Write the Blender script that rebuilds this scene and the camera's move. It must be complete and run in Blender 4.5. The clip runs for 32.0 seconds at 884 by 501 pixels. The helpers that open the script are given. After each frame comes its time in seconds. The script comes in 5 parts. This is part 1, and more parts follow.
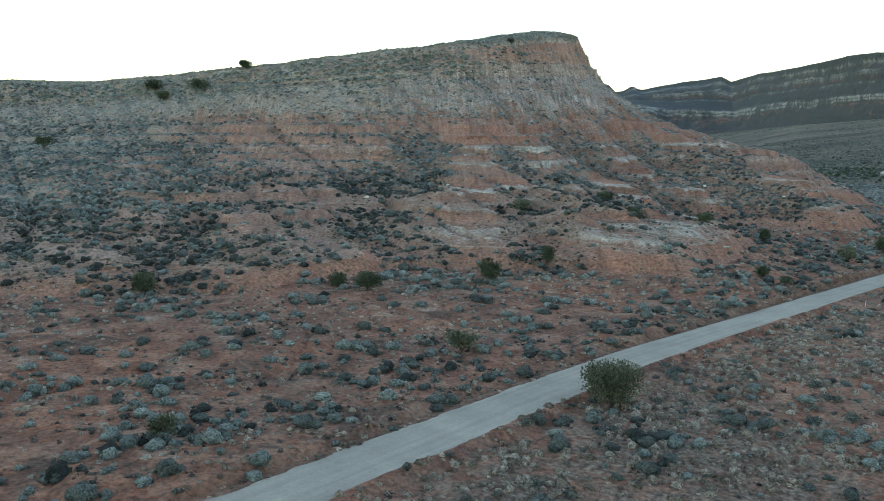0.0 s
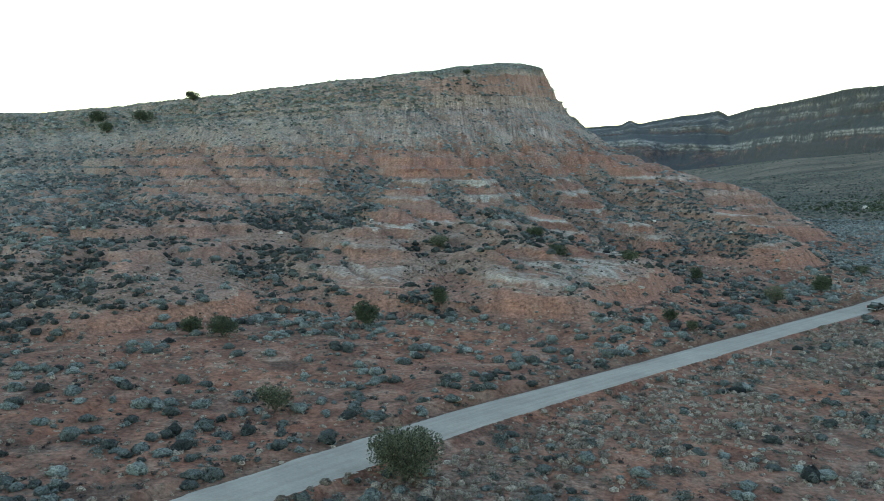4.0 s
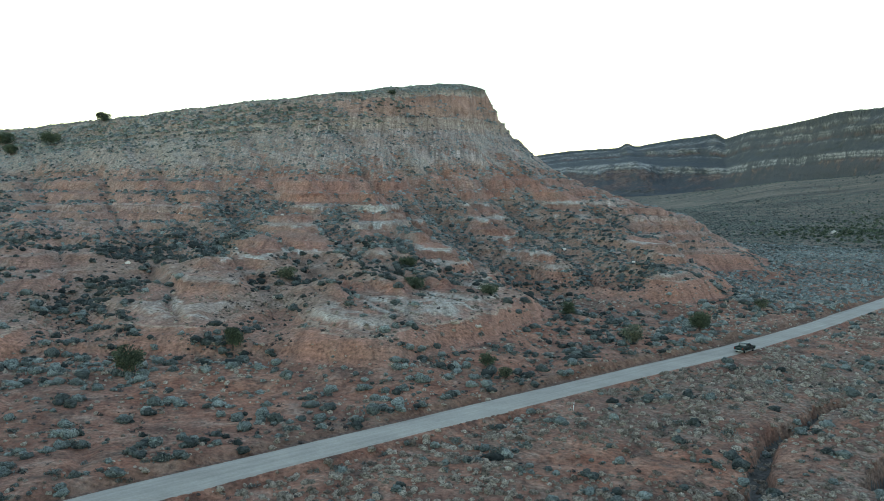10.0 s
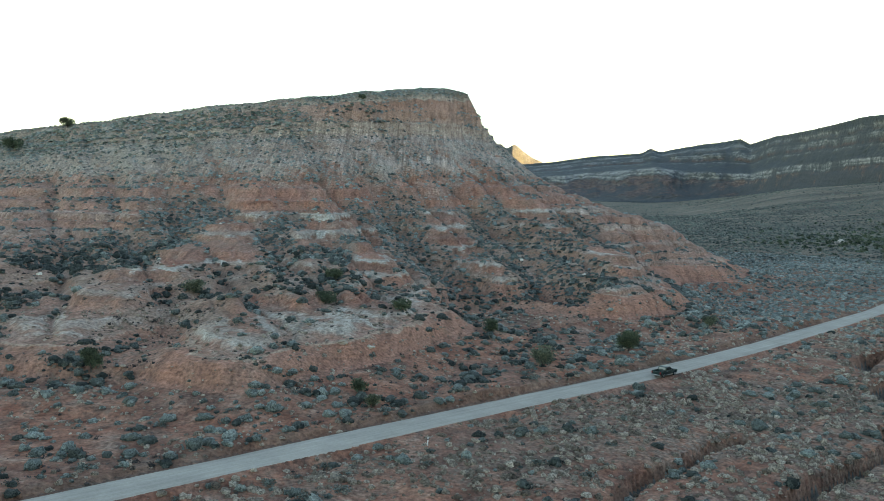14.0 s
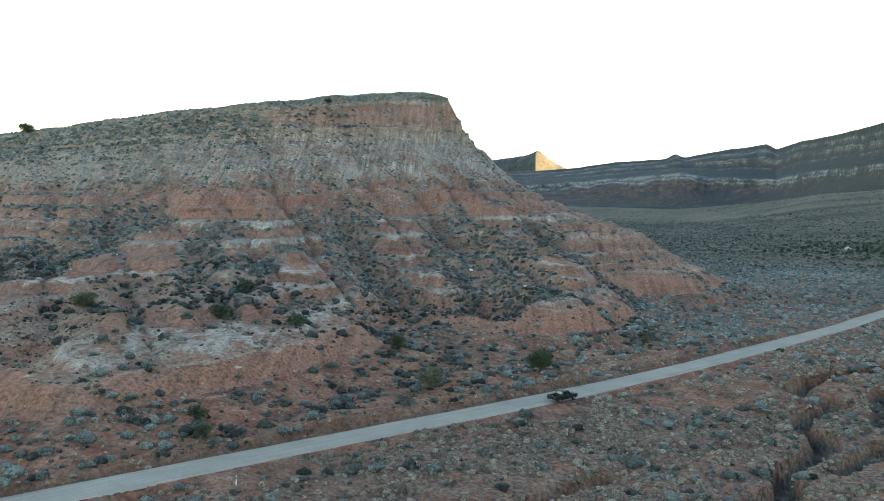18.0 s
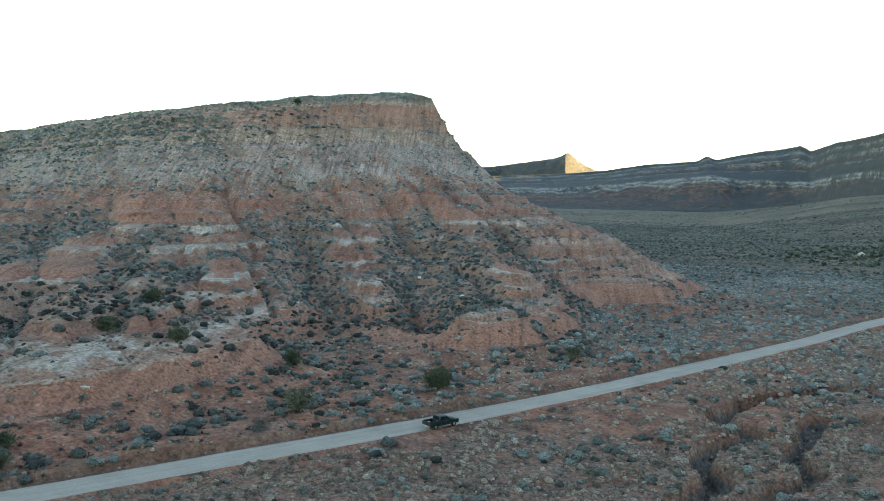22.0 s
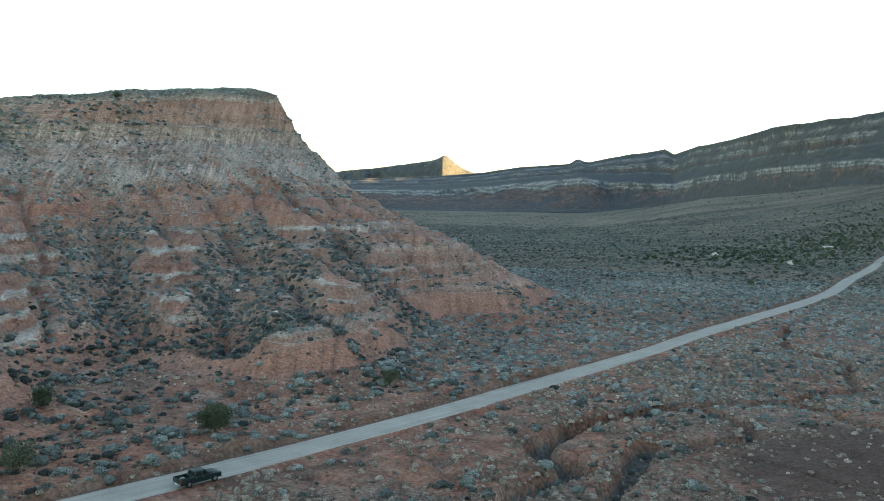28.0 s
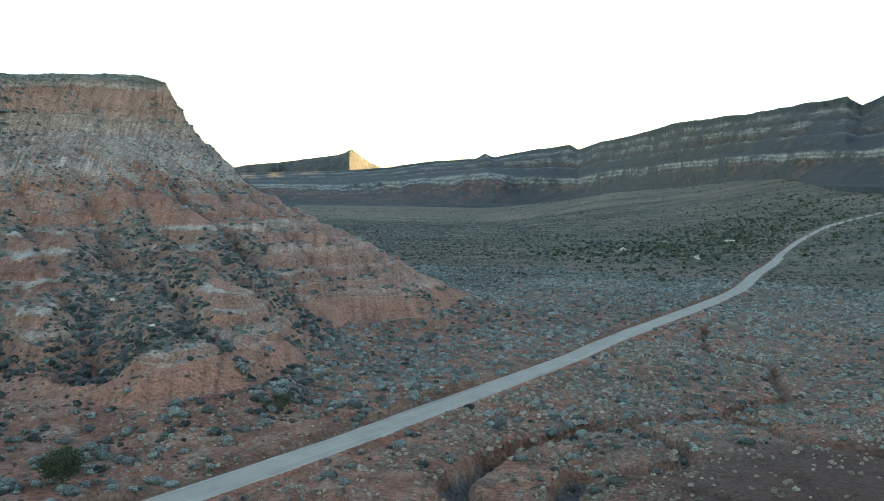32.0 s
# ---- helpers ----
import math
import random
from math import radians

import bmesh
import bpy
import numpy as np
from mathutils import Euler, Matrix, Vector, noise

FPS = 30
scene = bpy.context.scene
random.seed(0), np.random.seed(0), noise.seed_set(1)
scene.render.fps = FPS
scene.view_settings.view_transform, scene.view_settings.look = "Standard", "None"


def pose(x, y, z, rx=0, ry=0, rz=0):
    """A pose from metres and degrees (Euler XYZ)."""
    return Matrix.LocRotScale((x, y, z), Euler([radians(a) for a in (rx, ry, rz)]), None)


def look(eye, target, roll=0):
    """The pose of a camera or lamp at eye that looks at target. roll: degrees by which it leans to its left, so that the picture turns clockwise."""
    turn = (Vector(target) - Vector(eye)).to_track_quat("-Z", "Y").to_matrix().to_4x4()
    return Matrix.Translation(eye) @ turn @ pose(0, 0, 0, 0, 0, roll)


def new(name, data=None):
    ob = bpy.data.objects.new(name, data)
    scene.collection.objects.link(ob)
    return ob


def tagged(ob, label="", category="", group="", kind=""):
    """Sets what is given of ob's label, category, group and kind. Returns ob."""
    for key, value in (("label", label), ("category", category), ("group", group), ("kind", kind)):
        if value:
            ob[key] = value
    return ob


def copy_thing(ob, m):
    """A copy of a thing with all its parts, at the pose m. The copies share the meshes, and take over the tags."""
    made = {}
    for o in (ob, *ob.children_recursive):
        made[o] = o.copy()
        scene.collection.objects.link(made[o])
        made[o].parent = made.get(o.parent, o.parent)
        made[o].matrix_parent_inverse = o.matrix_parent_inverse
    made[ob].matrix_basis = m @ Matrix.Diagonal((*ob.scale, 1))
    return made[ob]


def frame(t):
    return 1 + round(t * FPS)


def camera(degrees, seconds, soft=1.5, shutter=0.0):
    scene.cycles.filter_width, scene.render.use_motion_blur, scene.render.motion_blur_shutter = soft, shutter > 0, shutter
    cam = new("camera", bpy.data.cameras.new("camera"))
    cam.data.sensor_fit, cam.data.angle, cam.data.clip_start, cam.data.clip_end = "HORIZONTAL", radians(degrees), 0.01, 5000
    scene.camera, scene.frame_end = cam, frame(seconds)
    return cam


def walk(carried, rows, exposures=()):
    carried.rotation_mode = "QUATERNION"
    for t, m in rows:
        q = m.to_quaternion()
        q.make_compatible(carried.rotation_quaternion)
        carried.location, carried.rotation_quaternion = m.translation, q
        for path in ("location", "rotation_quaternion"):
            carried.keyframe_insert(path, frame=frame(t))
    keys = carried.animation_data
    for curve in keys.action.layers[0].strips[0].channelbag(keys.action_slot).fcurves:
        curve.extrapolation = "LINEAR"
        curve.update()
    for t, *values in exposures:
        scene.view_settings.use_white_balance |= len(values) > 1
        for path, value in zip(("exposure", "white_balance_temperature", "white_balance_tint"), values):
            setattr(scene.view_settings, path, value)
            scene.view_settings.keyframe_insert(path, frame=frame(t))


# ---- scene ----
cam = camera(55.6, 32.0, 0.9)
WHITE = (8800.0, 10.0)
PATH = [
    (0, (-8.261, 1.766, 31.872), (-8.159, 3.742, 31.582), 1.2),
    (1, (-2.227, 4.776, 32.008), (-2.137, 6.755, 31.738), 1.1),
    (2, (3.941, 7.941, 32.043), (4.031, 9.925, 31.801), 1.1),
    (3, (10.036, 11.116, 32.051), (10.129, 13.101, 31.825), 1.2),
    (3.5, (13.372, 12.711, 31.958), (13.464, 14.697, 31.74), 1.2),
    (5.5, (26.046, 17.608, 32.731), (26.141, 19.596, 32.533), 1.4),
    (6, (29.293, 18.618, 32.928), (29.389, 20.606, 32.736), 1.3),
    (7, (35.873, 21.442, 32.968), (35.972, 23.431, 32.786), 1.3),
    (8, (42.432, 24.387, 33.007), (42.532, 26.378, 32.837), 1.2),
    (9, (48.793, 27.321, 33.408), (48.881, 29.312, 33.243), 1.3),
    (10, (55.229, 30.434, 33.487), (55.308, 32.426, 33.328), 1.3),
    (11, (61.787, 33.568, 33.863), (61.851, 35.561, 33.706), 1.4),
    (12, (68.21, 36.638, 34.231), (68.248, 38.632, 34.077), 1.3),
    (13, (74.615, 39.296, 34.452), (74.64, 41.29, 34.3), 1.3),
    (14, (81.137, 42.057, 34.816), (81.151, 44.052, 34.668), 1.4),
    (14.5, (84.382, 43.759, 35.031), (84.389, 45.753, 34.884), 1.4),
    (16.5, (97.526, 50.107, 35.604), (97.498, 52.102, 35.464), 1.4),
    (17, (101.046, 52.18, 35.387), (101.007, 54.175, 35.248), 1.3),
    (18, (107.58, 55.324, 35.612), (107.527, 57.319, 35.477), 1.3),
    (19, (114.17, 58.705, 35.652), (114.101, 60.7, 35.519), 1.3),
    (20, (120.685, 62.24, 35.932), (120.596, 64.234, 35.802), 1.4),
    (21, (127.238, 66.157, 36.117), (127.132, 68.15, 35.987), 1.4),
    (22, (133.609, 70.145, 36.4), (133.475, 72.136, 36.27), 1.3),
    (23, (139.855, 73.743, 36.602), (139.714, 75.734, 36.472), 1.5),
    (23.5, (142.565, 75.382, 36.5), (142.425, 77.372, 36.371), 1.5),
    (24, (144.736, 76.717, 36.663), (144.676, 78.713, 36.539), 1.3),
    (24.5, (146.054, 78.046, 36.851), (146.2, 80.037, 36.734), 1.4),
    (25.1, (146.9, 80.2, 36.87), (147.115, 82.185, 36.755), 1.3),
    (25.8, (147.4, 82.9, 36.9), (147.575, 84.89, 36.785), 1.2),
    (26.5, (147.687, 85.727, 36.923), (147.802, 87.72, 36.806), 1.2),
    (27, (147.744, 87.741, 36.918), (147.86, 89.734, 36.802), 1.2),
    (28, (148.218, 91.973, 37.031), (148.366, 93.964, 36.912), 1.1),
    (29, (148.65, 96.453, 37.205), (148.845, 98.439, 37.083), 1.1),
    (30, (149.217, 101.017, 37.375), (149.48, 102.996, 37.251), 1.1),
    (31, (150.024, 105.813, 37.345), (150.345, 107.783, 37.219), 1.0),
    (32, (151.006, 110.734, 37.626), (151.371, 112.696, 37.498), 1.0),
]
walk(cam, [(t, look(eye, target, roll)) for t, eye, target, roll in PATH], exposures=[(0, 2.36, *WHITE), (9, 2.36, *WHITE), (16, 2.44, *WHITE), (20, 2.51, *WHITE), (24, 2.50, *WHITE), (32, 2.46, *WHITE)])

# ---- world and sun: dusk, the sun behind an added unseen ridge in the east ----
SUN_DIR = Vector((0.985, 0.15, 0.0)).normalized()
SUN_EL = radians(7.0)
world = bpy.data.worlds.new("sky")
scene.world = world
world.use_nodes = True
wn = world.node_tree
wn.nodes.clear()
sky = wn.nodes.new("ShaderNodeTexSky")
sky.sky_type = "NISHITA"
sky.sun_disc = False
sky.sun_elevation = SUN_EL
sky.sun_rotation = math.atan2(SUN_DIR.x, SUN_DIR.y)
sky.air_density, sky.dust_density, sky.ozone_density = 1.0, 0.3, 1.5
sky.altitude = 1500
wbg = wn.nodes.new("ShaderNodeBackground")
wbg.inputs["Strength"].default_value = 0.15
wout = wn.nodes.new("ShaderNodeOutputWorld")
wn.links.new(sky.outputs[0], wbg.inputs[0])
wn.links.new(wbg.outputs[0], wout.inputs[0])
sun = new("sun", bpy.data.lights.new("sun", "SUN"))
sun.data.energy, sun.data.angle, sun.data.color = 5.0, radians(0.5), (1.0, 0.70, 0.38)
to_sun = SUN_DIR * math.cos(SUN_EL) + Vector((0, 0, math.sin(SUN_EL)))
sun.matrix_world = look(to_sun * 3000, (0, 0, 0))


# ---- numeric tools ----
def lattice(ix, iy, seed):
    n = (ix.astype(np.int64) * 374761393 + iy.astype(np.int64) * 668265263 + seed * 1442695041) & 0x7FFFFFFF
    n = ((n ^ (n >> 13)) * 1274126177) & 0x7FFFFFFF
    return ((n ^ (n >> 16)) & 0xFFFF) / 65535.0


def vnoise(x, y, seed=0):
    """Value noise, 0 to 1."""
    ix, iy = np.floor(x), np.floor(y)
    u, v = x - ix, y - iy
    u, v = u * u * (3 - 2 * u), v * v * (3 - 2 * v)
    a, b = lattice(ix, iy, seed), lattice(ix + 1, iy, seed)
    c, d = lattice(ix, iy + 1, seed), lattice(ix + 1, iy + 1, seed)
    return (a + (b - a) * u) * (1 - v) + (c + (d - c) * u) * v


def fbm(x, y, size, octaves=4, seed=0, gain=0.5):
    """Fractal noise, about -1 to 1."""
    total, amp, norm = np.zeros_like(x), 1.0, 0.0
    for k in range(octaves):
        total += amp * (2 * vnoise(x / size + 17.3 * k, y / size - 9.1 * k, seed + k) - 1)
        norm += amp
        amp *= gain
        size *= 0.5
    return total / norm


def ridged(x, y, size, octaves=3, seed=0):
    total, amp, norm = np.zeros_like(x), 1.0, 0.0
    for k in range(octaves):
        total += amp * (1 - np.abs(2 * vnoise(x / size + 5.7 * k, y / size + 3.3 * k, seed + k) - 1))
        norm += amp
        amp *= 0.5
        size *= 0.5
    return total / norm


def sstep(a, b, x):
    t = np.clip((x - a) / (b - a), 0, 1)
    return t * t * (3 - 2 * t)


def to_line(x, y, pts):
    """Unsigned distance to a polyline, the side (positive to its left) and how far along it the nearest place is."""
    best = np.full(x.shape, 1e18)
    side = np.zeros_like(x)
    along = np.zeros_like(x)
    start = 0.0
    for (ax, ay), (bx, by) in zip(pts[:-1], pts[1:]):
        dx, dy = bx - ax, by - ay
        length = math.hypot(dx, dy)
        t = np.clip(((x - ax) * dx + (y - ay) * dy) / length**2, 0, 1)
        px, py = x - ax - t * dx, y - ay - t * dy
        d = px * px + py * py
        cross = (dx * (y - ay) - dy * (x - ax)) / length
        near = d < best * 0.999999
        # at a shared corner the segment that faces the point more squarely tells the side
        tie = (~near) & (d < best * 1.000001 + 1e-9) & (np.abs(cross) > np.abs(side))
        best = np.where(near, d, best)
        side = np.where(near | tie, cross, side)
        along = np.where(near, start + t * length, along)
        start += length
    return np.sqrt(best), np.sign(side), along


def pairs(*v):
    return list(zip(v[::2], v[1::2]))


def smooth_line(pts, n=4):
    """A Catmull-Rom curve through the points."""
    p = np.array(pts, float)
    p = np.vstack([2 * p[0] - p[1], p, 2 * p[-1] - p[-2]])
    out = []
    for k in range(1, len(p) - 2):
        for t in np.arange(n) / n:
            a, b, c, d = p[k - 1 : k + 3]
            out.append(0.5 * (2 * b + (c - a) * t + (2 * a - 5 * b + 4 * c - d) * t * t + (3 * b - 3 * c + d - a) * t**3))
    out.append(p[-2])
    return [tuple(q) for q in out]


def mesh_np(name, verts, faces, material=None, smooth=True):
    """A mesh from arrays of vertices (n, 3) and faces (m, 3 or 4)."""
    verts, faces = np.asarray(verts, np.float32), np.asarray(faces, np.int32)
    me = bpy.data.meshes.new(name)
    me.vertices.add(len(verts))
    me.vertices.foreach_set("co", verts.ravel())
    k = faces.shape[1]
    me.loops.add(faces.size)
    me.loops.foreach_set("vertex_index", faces.ravel())
    me.polygons.add(len(faces))
    me.polygons.foreach_set("loop_start", np.arange(len(faces), dtype=np.int32) * k)
    me.polygons.foreach_set("loop_total", np.full(len(faces), k, np.int32))
    me.polygons.foreach_set("use_smooth", np.full(len(faces), smooth, bool))
    me.update(calc_edges=True)
    if material:
        me.materials.append(material)
    return me


def add_attr(me, name, values):
    me.attributes.new(name, "FLOAT", "POINT").data.foreach_set("value", np.asarray(values, np.float32))


# ---- the plan of the land ----
ROAD = smooth_line(pairs(-95, -10, -57, 30, -19, 70.3, 13.3, 104, 28.8, 119.4, 61.5, 148.2, 94.5, 177, 125, 203.4, 157.3, 234.5, 174, 252.2,
                         214.6, 295.2, 243, 328.4, 332, 427, 388, 503, 439, 569, 500, 650, 590, 748, 690, 824, 900, 930, 1150, 1000))
ROAD_HALF = 2.8

# contour lines of the mesa, each with the uphill side to its left; height at x = 50 and rise per metre of x
LEVELS = [
    (2.2, 0.012, pairs(-420, 120, -160, 146, -60, 149, -36, 154, -12, 174, 17, 180, 40, 172, 57, 174, 78, 206, 90, 229, 86, 246, 96, 264,
                       114, 252, 133, 250, 150, 266, 158, 292, 166, 334, 188, 342, 206, 370, 214, 405, 206, 470, 200, 560, 190, 700, 150, 1100)),
    (5.8, 0.022, pairs(-420, 134, -160, 158, -60, 158, -36, 161, -11, 182, 17, 188, 38, 180, 52, 182, 73, 212, 82, 231, 78, 250, 92, 278,
                       107, 272, 122, 261, 132, 261, 145, 277, 150, 300, 158, 344, 180, 352, 196, 380, 200, 410, 193, 470, 187, 560, 176, 700, 136, 1100)),
    (12.8, 0.012, pairs(-420, 200, -160, 230, -60, 242, -28, 252, 24, 240, 53, 258, 70, 276, 82, 312, 95, 322,
                        110, 304, 134, 296, 145, 310, 150, 345, 166, 364, 184, 388, 187, 420, 181, 480, 176, 560, 160, 700, 120, 1100)),
    (20.0, 0.015, pairs(-420, 262, -160, 285, -60, 287, -26, 298, 14, 292, 32, 290, 50, 308, 66, 332, 82, 338, 96, 356,
                        120, 342, 134, 358, 150, 374, 170, 378, 176, 400, 173, 440, 168, 500, 160, 580, 140, 700, 100, 1100)),
    (26.0, 0.02, pairs(-420, 310, -160, 345, -100, 344, -26, 316, 11, 316, 40, 326, 60, 350, 76, 356, 88, 376,
                       108, 370, 128, 384, 146, 412, 155, 455, 156, 500, 146, 580, 120, 700, 80, 1100)),
    (37.0, 0.03, pairs(-420, 345, -160, 385, -113, 384, -60, 362, -22, 350, 20, 350, 58, 378, 82, 402, 98, 416, 118, 440,
                       132, 480, 134, 505, 128, 560, 100, 700, 60, 1100)),
    (54.0, 0.08, pairs(-420, 368, -160, 404, -108, 398, -50, 376, 7, 374, 48, 400, 78, 436, 103, 484,
                       114, 506, 113, 524, 98, 580, 70, 720, 30, 1100)),
    (63.5, 0.10, pairs(-420, 378, -160, 414, -92, 410, -45, 392, 8, 388, 46, 412, 74, 448, 98.5, 492,
                       105, 511, 102.5, 528, 82, 590, 50, 740, 10, 1100)),
    (77.0, 0.13, pairs(-420, 390, -160, 426, -86, 419, -40, 408, 10, 408, 44, 430, 68, 464, 87, 498,
                       94.3, 507.5, 92, 528, 66, 600, 30, 760, -10, 1100)),
]
LEVELS = [(h, g, smooth_line(p, 3)) for h, g, p in LEVELS]
# floors of the large gullies, from the top down: half width, depth, line
GULLIES = [
    (9.5, 6.8, pairs(64, 384, 66, 362, 68, 346, 73, 318, 82, 300, 90, 283, 96, 268, 105, 246)),
    (5.5, 4.0, pairs(44, 352, 53, 344, 63, 333, 73, 318)),
    (9.0, 6.5, pairs(99, 400, 102, 377, 105.5, 338, 111, 308, 116, 284, 113, 270, 106, 252)),
    (8.5, 3.6, pairs(113, 366, 120.5, 334, 125, 300, 126, 282, 117, 270)),
    (7.0, 4.2, pairs(132, 392, 137, 362, 141, 340, 148, 324, 158, 314, 161, 298)),
    (7.5, 3.8, pairs(25, 266, 29, 238, 29, 210, 25, 189, 25, 177)),
    (10.0, 3.6, pairs(8, 340, 0, 317, -6, 265, -12, 244, -15, 222, -16, 204, -5, 189, -3, 176)),
    (8.0, 2.8, pairs(-20, 300, -22, 268, -18, 240, -16, 210)),
    (4.0, 2.6, pairs(60, 325, 52, 298, 52, 270, 56, 236)),
    (5.0, 2.2, pairs(34, 330, 30, 305, 36, 280, 42, 250, 46, 232)),
    (5.5, 1.8, pairs(4, 330, -6, 311, -12, 295, -26, 280)),
    (7.0, 2.6, pairs(-59, 225, -60, 203, -61, 178, -50, 154)),
    (8.0, 2.4, pairs(-86, 330, -80, 290, -90, 250, -98, 205, -100, 165)),
]
ARROYOS = [
    (2.3, 3.3, smooth_line(pairs(112, 126, 128, 143, 140, 153.5, 150, 161.5, 152, 168.5, 158, 176, 162, 181, 164.5, 187, 163.3, 193, 167, 199, 172, 205.5, 177, 210,
                                 174.3, 214.5, 173.8, 220.5, 178.5, 227, 185, 233.8, 192, 239, 198, 242, 206, 247))),
    (2.0, 1.3, smooth_line(pairs(206, 247, 226, 250, 244, 257, 250, 261, 255, 273, 263, 287, 262, 298, 260, 314, 276, 345))),
    (2.2, 2.3, smooth_line(pairs(160, 170, 172, 182, 179, 188, 178.5, 196, 181.5, 203, 185, 210, 188, 217, 192, 222))),
    (2.0, 1.6, smooth_line(pairs(200, 222.5, 210, 226, 212.6, 233, 211.4, 241, 206, 247))),
    (2.0, 1.8, smooth_line(pairs(226, 250, 233, 243, 233, 235, 240, 228.5, 248, 222))),
    (1.6, 1.6, smooth_line(pairs(82, 108, 88, 117, 97, 124.5, 101, 134, 106, 144, 113, 150, 121, 160, 128, 164))),
]


def bed_height(k, x):
    """Height of a contour of the mesa; the rim lifts towards the prow."""
    h, gx, _ = LEVELS[k]
    lift = 3.4 * sstep(48, 90, x) - 1.2 * sstep(-150, -60, x) * (1 - sstep(30, 62, x))
    return h + gx * (np.clip(x, -160, 170) - 50) + (lift if k == 8 else 0)


def sampled(fn, x0, x1, y0, y1, step):
    """Values of fn on a grid, read between the nodes."""
    gx, gy = np.meshgrid(np.arange(x0, x1 + step, step), np.arange(y0, y1 + step, step))
    table = fn(gx.ravel(), gy.ravel()).reshape(gx.shape)

    def at(x, y):
        u, v = np.clip((x - x0) / step, 0, gx.shape[1] - 1.001), np.clip((y - y0) / step, 0, gx.shape[0] - 1.001)
        i, j = u.astype(int), v.astype(int)
        u, v = u - i, v - j
        return (table[j, i] * (1 - u) + table[j, i + 1] * u) * (1 - v) + (table[j + 1, i] * (1 - u) + table[j + 1, i + 1] * u) * v

    return at


def signed(pts):
    def fn(x, y):
        d, side, _ = to_line(x, y, pts)
        return np.where(side > 0, d, -d)

    return fn


CONTOURS = [sampled(signed(p), -484, 364, 86, 1154, 2.0) for _, _, p in LEVELS]


def hillside(x):
    return 62 * (1 - np.exp(-0.13 * np.maximum(0, x - 470) / 62))


def plain(x, y):
    """Height of the open land."""
    z = -0.35 + 0.5 * fbm(x, y, 46, 3, 3)
    rise = sstep(0.30, 0.66, (x - 150) / np.maximum(y, 50.0))
    z += rise * hillside(x)
    far = sstep(450, 1000, np.hypot(x - 60, y))
    z += far * (3.0 * fbm(x, y * 2.2, 420, 4, 9) + 1.2)
    d, side, _ = to_line(x, y, ROAD)
    # the plain climbs to the foot of the far mesa in the east
    bearing = np.degrees(np.arctan2(x - 151, np.maximum(y - 111, 1.0)))
    z += 46 * sstep(12, 23, bearing) * sstep(850, 1480, np.hypot(x - 151, y - 111))
    # the land left of the road climbs a little to the mesa's foot
    z += np.where(side > 0, 1.9 * sstep(4, 55, d), -0.5 * sstep(4, 40, d)) * (1 - 0.8 * far)
    return z, d, side


def spurs(x, y):
    """Ribs that run down the face of the mesa: 1 on a rib, 0 in a gully."""
    u = 0.9 * x + 0.43 * y + 7 * fbm(x, y, 40, 3, 43)
    return np.clip(np.abs(np.sin(math.pi * u / 19)) ** 0.7 * (0.55 + 0.45 * vnoise(u / 30, y / 60, 48)) + 0.2 * np.abs(np.sin(math.pi * u / 7.3)), 0, 1.1)


def gully_fields():
    """Nearness to the floors of the large gullies, 0 to 1, and the depth that they are cut."""
    def fields(x, y):
        near, deep = np.zeros_like(x), np.zeros_like(x)
        xs, ys = x + 2.5 * fbm(x, y, 16, 3, 45), y + 2.5 * fbm(x, y, 16, 3, 46)
        w0 = 0.7 + 0.6 * vnoise(xs / 22, ys / 22, 47)
        for half, cut, pts in GULLIES:
            d, _, s = to_line(xs, ys, pts)
            total = sum(math.dist(p, q) for p, q in zip(pts[:-1], pts[1:]))
            ends = sstep(0, 18, s) * (1 - 0.8 * sstep(total - 25, total, s))
            w = half * w0
            near = np.maximum(near, np.exp(-((d / w) ** 2) * 0.7) * (0.15 + 0.85 * sstep(0, 18, s)))
            deep = np.maximum(deep, cut * np.exp(-((d / (1.25 * w)) ** 2)) * ends)
        return near, deep

    span = (-240, 250, 120, 440, 1.6)
    return sampled(lambda x, y: fields(x, y)[0], *span), sampled(lambda x, y: fields(x, y)[1], *span)


GULLY_NEAR, GULLY_DEEP = gully_fields()


def grown(x, y):
    """Where the lower slopes are buried under brush and scree: 1 in gullies and on old fans, 0 on bare rock."""
    x, y = np.asarray(x, float), np.asarray(y, float)
    near = GULLY_NEAR(x, y)
    west = sstep(10, -90, x)
    return np.clip(sstep(0.25, 0.55, near + 0.25 * fbm(x, y, 12, 3, 153)) + (0.2 + 0.65 * west) * sstep(0.12, 0.45, fbm(x, y * 1.6, 36, 4, 151, 0.6) + 0.25 * west)
                   + 0.3 * sstep(0.1, 0.4, fbm(x, y, 12, 2, 152)) + 0.3 * sstep(0.4, 0.2, spurs(x, y)), 0, 1)


